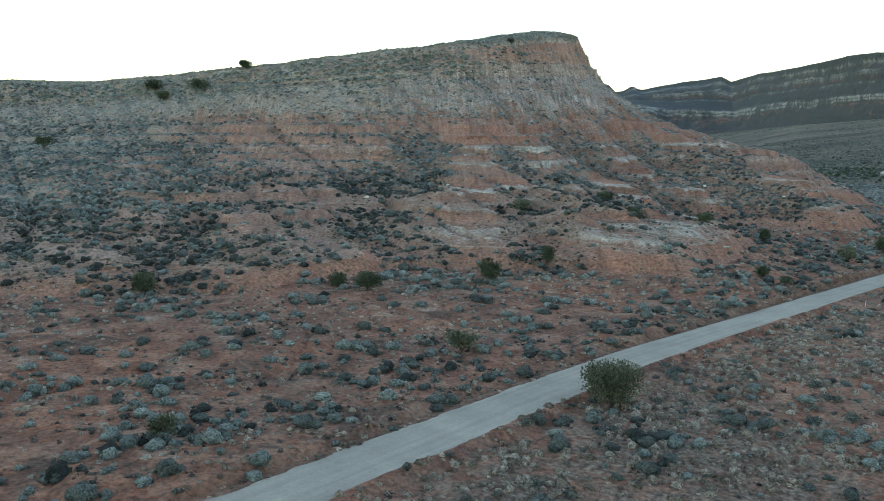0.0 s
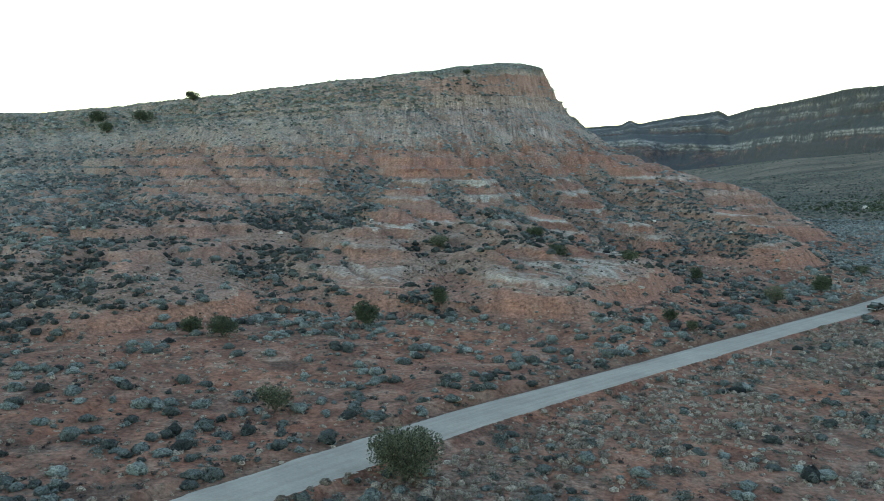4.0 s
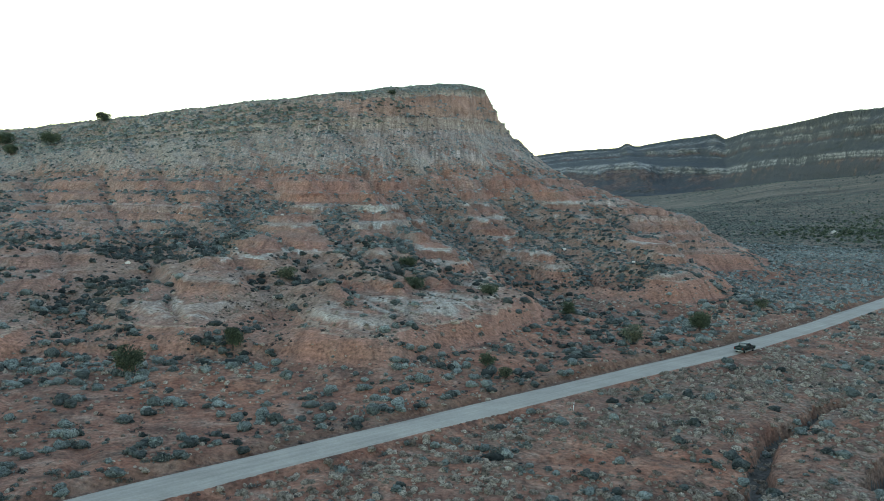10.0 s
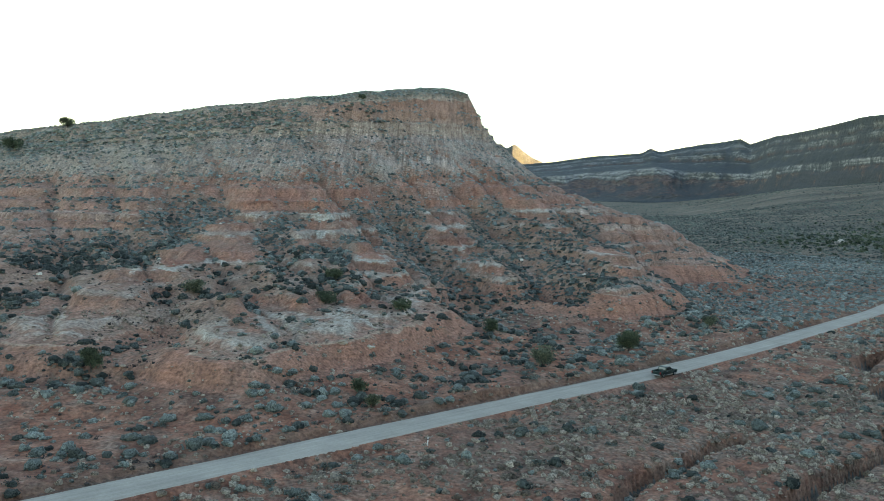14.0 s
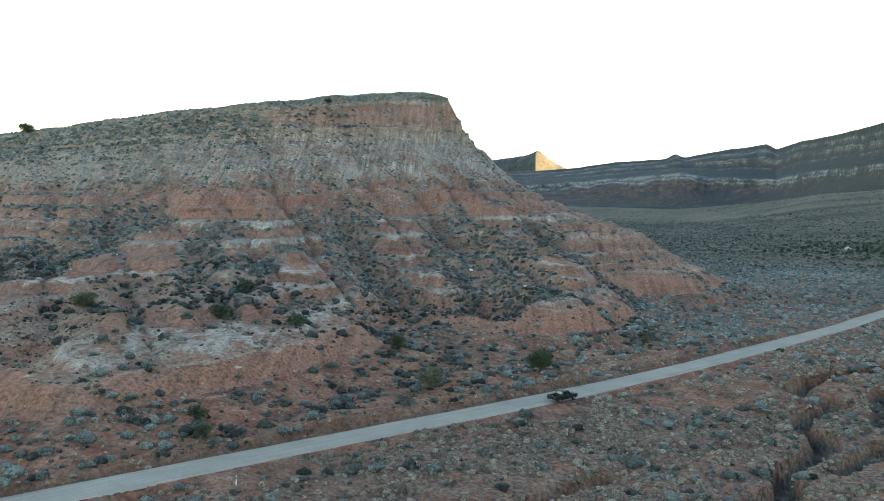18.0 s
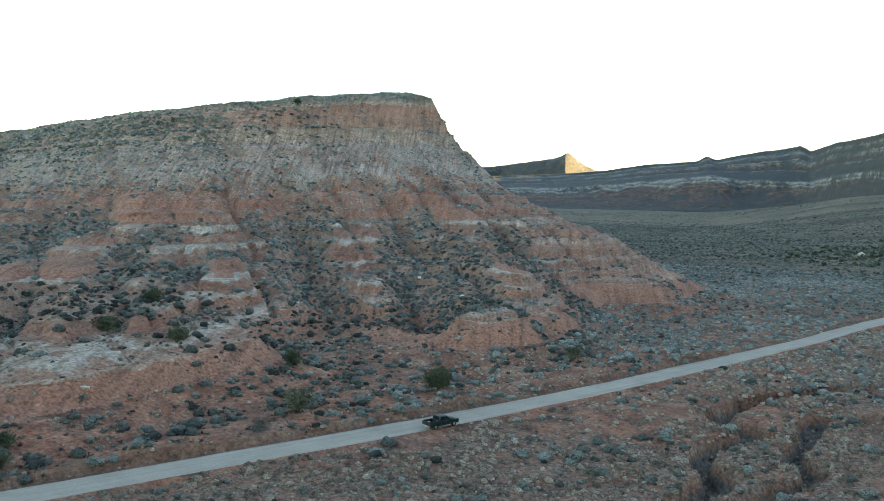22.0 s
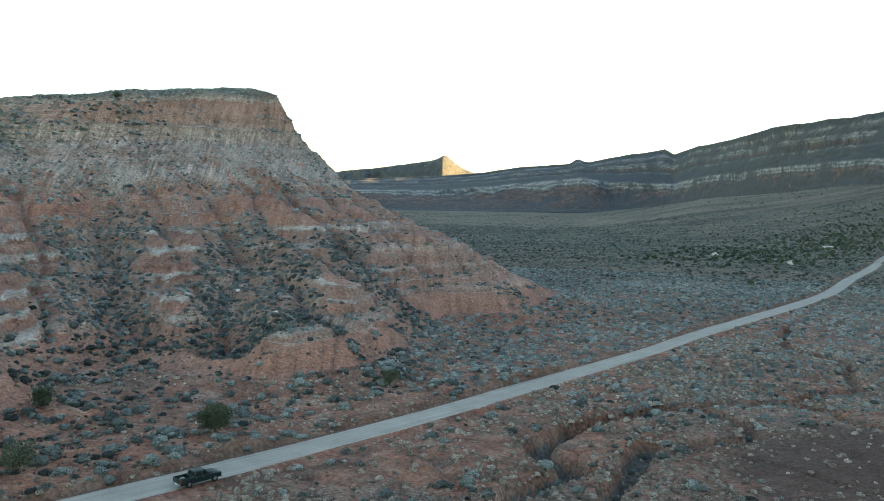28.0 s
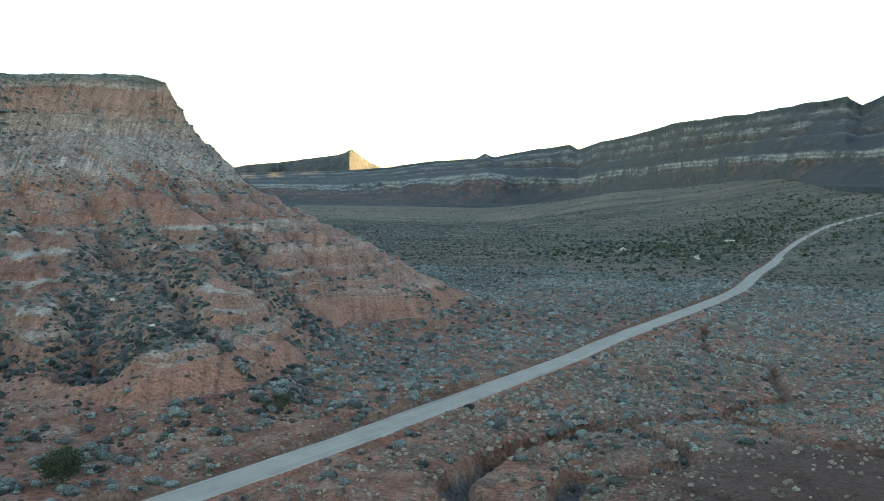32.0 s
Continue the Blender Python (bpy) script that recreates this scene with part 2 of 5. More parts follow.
def land(x, y):
    """Height, stratum (0 at the foot of the mesa, 9 past its rim), distance to the road and its side, depth cut by the washes."""
    x, y = np.asarray(x, float), np.asarray(y, float)
    z0, d_road, side = plain(x, y)
    # winding of the contours: short spurs and gullies
    mid = sstep(190, 250, y - 0.35 * x) * (1 - 0.55 * sstep(330, 375, y - 0.45 * x))
    wx = x + 3.0 * fbm(x, y, 30, 3, 21)
    wy = y + (2.0 + 3.5 * mid) * 2 * (ridged(x, y * 0.55, 30, 2, 31) - 0.66) + (1.0 + 1.6 * mid) * fbm(x, y, 9, 2, 35)
    low = sstep(115, 140, y - 0.3 * x) * (1 - sstep(200, 240, y - 0.35 * x))
    wy = wy + 7.0 * low * (ridged(x, y * 0.4, 17, 3, 33) - 0.62)
    level = np.full(x.shape, -1.0)
    zz = np.zeros_like(x)
    prev_d = prev_in = prev_z = None
    near = (np.abs(x + 60) < 420) & (y > 90) & (y < 1150)
    xs, ys = wx[near], wy[near]
    xo, yo = x[near], y[near]
    lv = np.full(xs.shape, -1.0)
    zl = np.zeros_like(xs)
    base = z0[near]
    for k in range(len(LEVELS)):
        d = CONTOURS[k](xs, ys)
        inside, d = d > 0, np.abs(d)
        hz = bed_height(k, xo)
        if k == 0:
            foot = sstep(14, 0, np.where(inside, 0, d))
            zl = base * (1 - foot) + np.maximum(base, hz) * foot
        else:
            band = prev_in & ~inside
            f = prev_d / (prev_d + d + 1e-6)
            shape = {1: 0.4 * f**0.75 + 0.6 * sstep(0.12, 0.72, f), 2: f + 0.055 * np.sin(f * 12.5), 3: f + 0.06 * np.sin(f * 12.6), 4: f**1.2, 5: f**1.15,
                     6: f, 7: 0.5 * f + 0.5 * sstep(0.15, 0.85, f), 8: f}[k]
            zl = np.where(band, prev_z + (hz - prev_z) * shape, zl)
            lv = np.where(band, k - 1 + f, lv)
        prev_d, prev_in, prev_z = d, inside, hz
    top = prev_in
    zl = np.where(top, prev_z + (2.0 + 12.0 * sstep(-10, 75, xo)) * (1 - np.exp(-prev_d / 26.0)), zl)
    lv = np.where(top, 8 + np.clip(prev_d / 60, 0, 1), lv)
    level[near] = lv
    z = z0.copy()
    z[near] = zl
    on = level >= 0
    rough = sstep(0.0, 1.5, level) * (1 - 0.6 * sstep(7.8, 8.6, level))
    z += rough * (1.0 * fbm(x, y, 11, 5, 41, 0.6) + 1.5 * (ridged(x + 0.4 * y, y * 0.45, 17, 3, 47) - 0.6) * (1 - 0.5 * sstep(5, 6, level)))
    face = sstep(0.9, 1.6, level) * (1 - 0.7 * sstep(4.6, 5.8, level)) * (1 - sstep(6.5, 7.5, level))
    spur = spurs(x, y)
    z += (spur - 0.5) * (3.0 + 2.6 * sstep(0, 70, x)) * face
    z -= np.where(level > 0.5, GULLY_DEEP(x, y), 0)
    flute = np.abs(np.sin(math.pi * (0.9 * x + 0.43 * y + 3 * fbm(x, y, 16, 3, 49)) / 8.5))
    z += 0.9 * (flute - 0.6) * sstep(4.7, 5.4, level) * (1 - sstep(7.0, 7.6, level))
    # the beds lie nearly level: the stratum follows from the height
    bedded = np.zeros_like(x)
    for k in range(len(LEVELS) - 1):
        lo, hi = bed_height(k, x), bed_height(k + 1, x)
        bedded = np.where(z >= lo, k + np.clip((z - lo) / (hi - lo), 0, 1), bedded)
    level = np.where(on & (level < 8), bedded, level)
    # hard beds stand out as ledges between gentler slopes
    scale = 2.3
    strata = level * scale + 0.22 * fbm(x, y, 50, 2, 53)
    frac = strata - np.floor(strata)
    tall = np.interp(np.clip(level, 0, 8), np.arange(9), [3.6, 5.3, 7.1, 6.6, 8.5, 13, 13, 12, 12]) / scale
    hold = (0.25 + 0.7 * vnoise(x / 26, y / 26, 57)) * sstep(0.7, 1.3, level) * (1 - sstep(7.3, 7.7, level))
    hold *= (1 - 0.75 * grown(x, y)) * (1 - 0.85 * sstep(4.6, 5.2, level) * (1 - sstep(6.3, 6.6, level))) * (1 - 0.6 * sstep(5, 6, level) * sstep(60, 0, x))
    z += np.where(on, hold * tall * (sstep(0.5, 0.88, frac) - frac), 0)
    # thinner beds: low steps on the bare ribs and in the cream cliff, and one hard lip over the red domes
    thin = level * 6.3 + 0.3 * fbm(x, y, 30, 2, 54)
    thin -= np.floor(thin)
    crisp = np.maximum(0.55 * sstep(1.1, 1.5, level) * (1 - sstep(4.4, 4.8, level)) * (0.3 + 0.7 * sstep(20, 90, x)), 0.8 * sstep(6.25, 6.45, level) * (1 - sstep(7.05, 7.2, level)))
    z += np.where(on, crisp * (0.4 + 0.6 * vnoise(x / 15, y / 15, 58)) * (1 - 0.8 * grown(x, y)) * (tall * 2.3 / 6.3) * (sstep(0.55, 0.85, thin) - thin), 0)
    lip = np.exp(-(((level - 4.08) / 0.05) ** 2)) + np.exp(-(((level - 1.0) / 0.07) ** 2))
    z += np.where(on, 0.55 * lip * (1 - 0.6 * grown(x, y)), 0)
    z += np.where(level < 0, 0.3, 0.14) * fbm(x, y, 5.0, 3, 61) + 0.05 * fbm(x, y, 1.3, 2, 67)
    # rills on the flat, a heap of spoil, and the bank cut beside the road
    rill = np.clip(0.16 - np.abs(2 * vnoise(x / 19 + 2 * vnoise(x / 40, y / 40, 91), y / 24, 92) - 1), 0, 1) / 0.16
    z -= np.where(level < 0.2, 0.55 * rill * (1 - sstep(300, 420, y)), 0)
    bank = np.where(side > 0, 0.45 + 1.2 * vnoise(x / 22, y / 22, 95), 0.15)
    z += bank * sstep(ROAD_HALF + 0.9, ROAD_HALF + 2.0, d_road - 1.1 * sstep(45, -5, x)) * (1 - sstep(8, 30, d_road))
    z += 2.1 * np.exp(-(((x - 129.0) * 0.74 + (y - 213.5) * 0.68) / 4.2) ** 2 - (((x - 129.0) * 0.68 - (y - 213.5) * 0.74) / 2.2) ** 2)
    # washes
    cut = np.zeros_like(x)
    close = (x > 60) & (x < 320) & (y > 90) & (y < 380)
    for half, deep, pts in ARROYOS:
        wob = 1.1 * fbm(x[close], y[close], 9, 3, 71)
        d, _, _ = to_line(x[close] + wob, y[close] - wob, pts)
        w = half * (0.8 + 0.5 * vnoise(x[close] / 14, y[close] / 14, 77))
        soft = vnoise(x[close] / 17, y[close] / 17, 78) ** 1.5
        cut[close] = np.maximum(cut[close], (deep + 0.6) * (1 - sstep(w * (0.56 - 0.25 * soft), w * (0.74 + 0.55 * soft), d)) + 0.4 * (1 - sstep(w * 0.8, w * 3.2, d)))
    cut *= sstep(ROAD_HALF + 3, ROAD_HALF + 12, d_road)
    z -= cut
    # the road bed, with a low cut bank on its uphill side
    zr = road_height(x, y)
    wide = 1.1 * sstep(45, -5, x)
    bed = 1 - sstep(ROAD_HALF + 0.5, ROAD_HALF + 1.9, d_road - wide + 0.7 * fbm(x, y, 6, 2, 83))
    z = z * (1 - bed) + (zr - 0.12) * bed
    berm = np.exp(-((d_road - ROAD_HALF - 1.0) / 0.8) ** 2) * (0.08 + 0.12 * vnoise(x / 3, y / 3, 85))
    z += berm * (bed > 0.02)
    return z, level, d_road, side, cut


def road_height(x, y):
    rise = sstep(0.30, 0.66, (x - 150) / np.maximum(y, 50.0))
    far = sstep(450, 1000, np.hypot(x - 60, y))
    bearing = np.degrees(np.arctan2(x - 151, np.maximum(y - 111, 1.0)))
    climb = 46 * sstep(12, 23, bearing) * sstep(850, 1480, np.hypot(x - 151, y - 111))
    return 0.1 + rise * hillside(x) + far * (3.0 * fbm(x, y * 2.2, 420, 4, 9) + 1.2) + climb


def height(x, y):
    return land(np.atleast_1d(np.float64(x)), np.atleast_1d(np.float64(y)))[0]


# ---- materials ----
def shader(name, roughness=0.9, metallic=0.0):
    mat = bpy.data.materials.new(name)
    mat.use_nodes = True
    nt = mat.node_tree
    bsdf = nt.nodes["Principled BSDF"]
    bsdf.inputs["Roughness"].default_value = roughness
    bsdf.inputs["Metallic"].default_value = metallic
    bsdf.inputs["Specular IOR Level"].default_value = 0.25
    return mat, nt, bsdf


def node(nt, kind, **values):
    n = nt.nodes.new(kind)
    for key, value in values.items():
        n.inputs[key].default_value = value
    return n


def noise_tex(nt, scale, detail=4.0, rough=0.55, coord=None, distortion=0.0):
    n = node(nt, "ShaderNodeTexNoise", Scale=scale, Detail=detail, Roughness=rough, Distortion=distortion)
    if coord is not None:
        nt.links.new(coord, n.inputs["Vector"])
    return n


def ramp(nt, source, stops, mode="LINEAR"):
    n = nt.nodes.new("ShaderNodeValToRGB")
    n.color_ramp.interpolation = mode
    el = n.color_ramp.elements
    while len(el) < len(stops):
        el.new(0.5)
    for e, (p, c) in zip(el, stops):
        e.position = p
        e.color = (*c, 1) if len(c) == 3 else c
    nt.links.new(source, n.inputs[0])
    return n


def mix(nt, factor, a, b, blend="MIX"):
    n = nt.nodes.new("ShaderNodeMix")
    n.data_type, n.blend_type = "RGBA", blend
    for sock, v in ((n.inputs[0], factor), (n.inputs[6], a), (n.inputs[7], b)):
        if isinstance(v, bpy.types.NodeSocket):
            nt.links.new(v, sock)
        elif isinstance(v, (tuple, list)):
            sock.default_value = (*v, 1) if len(v) == 3 else v
        else:
            sock.default_value = v
    return n.outputs[2]


def math_node(nt, op, a, b=0.0, c=0.0):
    n = nt.nodes.new("ShaderNodeMath")
    n.operation = op
    for sock, v in zip(n.inputs, (a, b, c)):
        if isinstance(v, bpy.types.NodeSocket):
            nt.links.new(v, sock)
        else:
            sock.default_value = v
    return n.outputs[0]


def bump(nt, bsdf, source, strength, distance):
    n = node(nt, "ShaderNodeBump", Strength=strength, Distance=distance)
    nt.links.new(source, n.inputs["Height"])
    nt.links.new(n.outputs[0], bsdf.inputs["Normal"])
    return n


RED = (0.335, 0.163, 0.120)
RUST = (0.365, 0.175, 0.122)
TAN = (0.40, 0.288, 0.232)
PALE = (0.42, 0.395, 0.345)
GREY = (0.40, 0.328, 0.285)
CREAM = (0.46, 0.36, 0.27)
MAUVE = (0.25, 0.14, 0.105)


def grey(v):
    return (v, v, v)


def land_material():
    mat, nt, bsdf = shader("red_earth", 0.95)
    geo = nt.nodes.new("ShaderNodeNewGeometry")
    pos = geo.outputs["Position"]
    lev = nt.nodes.new("ShaderNodeAttribute")
    lev.attribute_name = "stratum"
    veg = nt.nodes.new("ShaderNodeAttribute")
    veg.attribute_name = "growth"
    wash = nt.nodes.new("ShaderNodeAttribute")
    wash.attribute_name = "wash"
    big = noise_tex(nt, 0.035, 5, 0.6, pos)
    mid = noise_tex(nt, 0.22, 5, 0.6, pos)
    fine = noise_tex(nt, 1.6, 5, 0.65, pos)
    wob = math_node(nt, "MULTIPLY_ADD", big.outputs[0], 0.036, -0.018)
    wob2 = math_node(nt, "MULTIPLY_ADD", mid.outputs[0], 0.042, -0.021)
    u = math_node(nt, "ADD", math_node(nt, "ADD", math_node(nt, "MULTIPLY", lev.outputs["Fac"], 0.1), wob), wob2)
    bands = ramp(nt, u, [
        (0.00, RED), (0.05, RUST), (0.098, RUST), (0.103, CREAM), (0.108, RED), (0.117, TAN), (0.121, (0.40, 0.35, 0.30)), (0.130, (0.40, 0.35, 0.30)), (0.136, MAUVE), (0.148, RED), (0.156, RUST), (0.166, RUST), (0.172, (0.39, 0.335, 0.28)),
        (0.183, (0.39, 0.335, 0.28)), (0.189, RED), (0.211, MAUVE), (0.215, PALE), (0.226, PALE), (0.231, RED), (0.285, MAUVE), (0.291, RUST), (0.296, PALE), (0.314, PALE), (0.330, RED), (0.375, MAUVE), (0.384, PALE),
        (0.399, PALE), (0.404, RED), (0.43, RUST), (0.46, RED), (0.50, RUST)])
    upper = ramp(nt, u, [(0.50, RED), (0.525, TAN), (0.55, GREY), (0.585, TAN), (0.61, GREY), (0.635, TAN), (0.655, CREAM), (0.665, TAN), (0.672, CREAM), (0.684, (0.36, 0.25, 0.19)), (0.692, CREAM),
                         (0.704, (0.37, 0.235, 0.17)), (0.74, (0.39, 0.215, 0.15)), (0.775, (0.37, 0.20, 0.14)), (0.783, CREAM), (0.79, (0.34, 0.27, 0.2)), (0.812, (0.21, 0.175, 0.13)), (1.0, (0.2, 0.165, 0.12))])
    edge = noise_tex(nt, 0.06, 7, 0.7, pos, 0.6)
    is_up = math_node(nt, "GREATER_THAN", u, math_node(nt, "MAXIMUM", math_node(nt, "MULTIPLY_ADD", edge.outputs[0], 0.42, 0.305), 0.50))
    axes = nt.nodes.new("ShaderNodeSeparateXYZ")
    nt.links.new(pos, axes.inputs[0])
    # the pale beds thin out towards the prow
    thinner = ramp(nt, math_node(nt, "MULTIPLY_ADD", big.outputs[0], 0.35, math_node(nt, "MULTIPLY_ADD", math_node(nt, "ABSOLUTE", math_node(nt, "SUBTRACT", axes.outputs[0], 68.0)), 0.005, -0.1)), [(0.3, grey(0)), (0.55, grey(0.7))])
    low_beds = mix(nt, thinner.outputs[0], bands.outputs[0], mix(nt, 0.35, RED, TAN))
    low_beds = mix(nt, math_node(nt, "GREATER_THAN", u, 0.108), bands.outputs[0], low_beds)
    rock = mix(nt, is_up, low_beds, upper.outputs[0])
    # thin bedding that follows the strata
    bed = nt.nodes.new("ShaderNodeCombineXYZ")
    nt.links.new(math_node(nt, "MULTIPLY", axes.outputs[0], 0.02), bed.inputs[0])
    nt.links.new(math_node(nt, "MULTIPLY", axes.outputs[1], 0.02), bed.inputs[1])
    nt.links.new(math_node(nt, "MULTIPLY", u, 110.0), bed.inputs[2])
    thin = noise_tex(nt, 1.0, 3, 0.6, bed.outputs[0])
    rock = mix(nt, ramp(nt, u, [(0.07, grey(0.3)), (0.12, grey(1.0))]).outputs[0], rock, ramp(nt, thin.outputs[0], [(0.28, (0.62, 0.50, 0.46)), (0.5, (1, 1, 1)), (0.72, (1.2, 1.22, 1.22))]).outputs[0], "MULTIPLY")
    # runnels down the slope
    run = nt.nodes.new("ShaderNodeMapping")
    run.inputs["Rotation"].default_value = (0, 0, radians(-24))
    run.inputs["Scale"].default_value = (0.55, 0.05, 0.05)
    nt.links.new(pos, run.inputs[0])
    runnel = noise_tex(nt, 1.0, 4, 0.6, run.outputs[0])
    rock = mix(nt, 1.0, rock, ramp(nt, runnel.outputs[0], [(0.3, grey(0.6)), (0.5, grey(1.0)), (0.7, grey(1.25))]).outputs[0], "MULTIPLY")
    # finer runnels on the talus of the upper face
    rill = nt.nodes.new("ShaderNodeMapping")
    rill.inputs["Rotation"].default_value = (0, 0, radians(-24))
    rill.inputs["Scale"].default_value = (1.1, 0.06, 0.06)
    nt.links.new(pos, rill.inputs[0])
    rills = noise_tex(nt, 1.0, 5, 0.7, rill.outputs[0], 0.4)
    steep = ramp(nt, u, [(0.46, grey(0)), (0.52, grey(1)), (0.64, grey(1)), (0.68, grey(0.4))])
    rock = mix(nt, steep.outputs[0], rock, mix(nt, 1.0, rock, ramp(nt, rills.outputs[0], [(0.34, grey(0.5)), (0.5, grey(1.0)), (0.66, grey(1.35))]).outputs[0], "MULTIPLY"))
    # scree and slope wash spread over the beds
    scree = noise_tex(nt, 0.09, 6, 0.7, pos, 0.6)
    fan = nt.nodes.new("ShaderNodeAttribute")
    fan.attribute_name = "fan"
    wash_col = ramp(nt, mid.outputs[0], [(0.3, (0.23, 0.125, 0.09)), (0.52, (0.31, 0.195, 0.148)), (0.72, (0.40, 0.315, 0.26))])
    spread = math_node(nt, "MULTIPLY_ADD", fan.outputs["Fac"], 0.22, scree.outputs[0])
    above = ramp(nt, u, [(0.085, grey(0.35)), (0.115, grey(1.0))])
    rock = mix(nt, math_node(nt, "MULTIPLY", above.outputs[0], ramp(nt, spread, [(0.46, grey(0.0)), (0.68, grey(0.8))]).outputs[0]), rock, wash_col.outputs[0])
    # fans of grey rubble below the upper cliff
    rubble = noise_tex(nt, 0.045, 6, 0.7, pos, 0.8)
    where = ramp(nt, u, [(0.44, grey(0)), (0.53, grey(0.9)), (0.62, grey(0.7)), (0.66, grey(0))])
    fan = math_node(nt, "MULTIPLY", where.outputs[0], ramp(nt, rubble.outputs[0], [(0.50, grey(0)), (0.60, grey(0.85))]).outputs[0])
    rock = mix(nt, fan, rock, ramp(nt, fine.outputs[0], [(0.35, (0.23, 0.20, 0.165)), (0.65, (0.45, 0.42, 0.36))]).outputs[0])
    soil = nt.nodes.new("ShaderNodeAttribute")
    soil.attribute_name = "soil"
    soil_col = ramp(nt, mid.outputs[0], [(0.3, (0.26, 0.22, 0.175)), (0.55, (0.36, 0.32, 0.27)), (0.75, (0.47, 0.43, 0.375))])
    rock = mix(nt, math_node(nt, "MULTIPLY", soil.outputs["Fac"], ramp(nt, big.outputs[0], [(0.35, grey(0.55)), (0.6, grey(1))]).outputs[0]), rock, soil_col.outputs[0])
    plain_col = ramp(nt, mid.outputs[0], [(0.27, (0.155, 0.07, 0.052)), (0.44, (0.235, 0.108, 0.077)), (0.57, (0.305, 0.16, 0.118)), (0.74, (0.37, 0.27, 0.22))])
    crust = nt.nodes.new("ShaderNodeAttribute")
    crust.attribute_name = "crust"
    # patches of rust-red sand and of dark living soil crust
    sand = ramp(nt, big.outputs[0], [(0.42, (1.0, 1.0, 1.0)), (0.60, (1.3, 1.12, 1.0))])
    plain_col = mix(nt, 1.0, plain_col.outputs[0], sand.outputs[0], "MULTIPLY")
    blot = noise_tex(nt, 0.11, 6, 0.7, pos, 0.7)
    dark_soil = math_node(nt, "ADD", crust.outputs["Fac"], ramp(nt, blot.outputs[0], [(0.5, grey(0)), (0.64, grey(0.8))]).outputs[0])
    plain_col = mix(nt, math_node(nt, "MINIMUM", dark_soil, 0.9), plain_col, (0.072, 0.045, 0.037))
    on = ramp(nt, lev.outputs["Fac"], [(0.0, grey(0)), (0.02, grey(1))])
    ground = mix(nt, on.outputs[0], plain_col, rock)
    # dry grass and litter between the shrubs
    litter = ramp(nt, mid.outputs[0], [(0.3, (0.15, 0.10, 0.078)), (0.7, (0.25, 0.19, 0.15))])
    patch = noise_tex(nt, 0.5, 6, 0.7, pos, 0.4)
    amount = math_node(nt, "MULTIPLY", veg.outputs["Fac"], ramp(nt, patch.outputs[0], [(0.42, grey(0)), (0.62, grey(0.75))]).outputs[0])
    ground = mix(nt, amount, ground, litter.outputs[0])
    thatch = nt.nodes.new("ShaderNodeAttribute")
    thatch.attribute_name = "thatch"
    straw = ramp(nt, fine.outputs[0], [(0.35, (0.11, 0.082, 0.066)), (0.65, (0.25, 0.20, 0.162))])
    ground = mix(nt, math_node(nt, "MULTIPLY", thatch.outputs["Fac"], ramp(nt, patch.outputs[0], [(0.38, grey(0.1)), (0.56, grey(0.8))]).outputs[0]), ground, straw.outputs[0])
    cover = nt.nodes.new("ShaderNodeAttribute")
    cover.attribute_name = "scrub"
    lie = nt.nodes.new("ShaderNodeMapping")
    lie.inputs["Scale"].default_value = (0.007, 0.03, 0.03)
    nt.links.new(pos, lie.inputs[0])
    wide = noise_tex(nt, 1.0, 7, 0.68, lie.outputs[0])
    sage = ramp(nt, wide.outputs[0], [(0.36, (0.050, 0.060, 0.050)), (0.48, (0.095, 0.104, 0.084)), (0.56, (0.135, 0.125, 0.098)), (0.66, (0.22, 0.185, 0.145))])
    ground = mix(nt, math_node(nt, "MULTIPLY", cover.outputs["Fac"], 0.85), ground, sage.outputs[0])
    # silt of walls and bed, darkened for the shade in the narrow washes
    dark_silt = ramp(nt, mid.outputs[0], [(0.3, (0.13, 0.068, 0.046)), (0.7, (0.27, 0.165, 0.12))])
    ground = mix(nt, wash.outputs["Fac"], ground, dark_silt.outputs[0])
    shaded_bed_silt = ramp(nt, mid.outputs[0], [(0.3, (0.07, 0.064, 0.058)), (0.7, (0.17, 0.16, 0.148))])
    ground = mix(nt, math_node(nt, "GREATER_THAN", wash.outputs["Fac"], 0.9), ground, shaded_bed_silt.outputs[0])
    # a thin dark strip along the uphill edge of the road
    dark_edge = nt.nodes.new("ShaderNodeAttribute")
    dark_edge.attribute_name = "dark_edge"
    ground = mix(nt, math_node(nt, "MULTIPLY", dark_edge.outputs["Fac"], 0.85), ground, (0.095, 0.075, 0.062))
    speck = ramp(nt, fine.outputs[0], [(0.32, grey(0.5)), (0.50, grey(1.0)), (0.70, grey(1.5))])
    ground = mix(nt, 1.0, ground, speck.outputs[0], "MULTIPLY")
    nt.links.new(ground, bsdf.inputs["Base Color"])
    relief = math_node(nt, "ADD", math_node(nt, "MULTIPLY", fine.outputs[0], 0.5), mid.outputs[0])
    bump(nt, bsdf, relief, 0.9, 1.3)
    return mat


LAND = land_material()


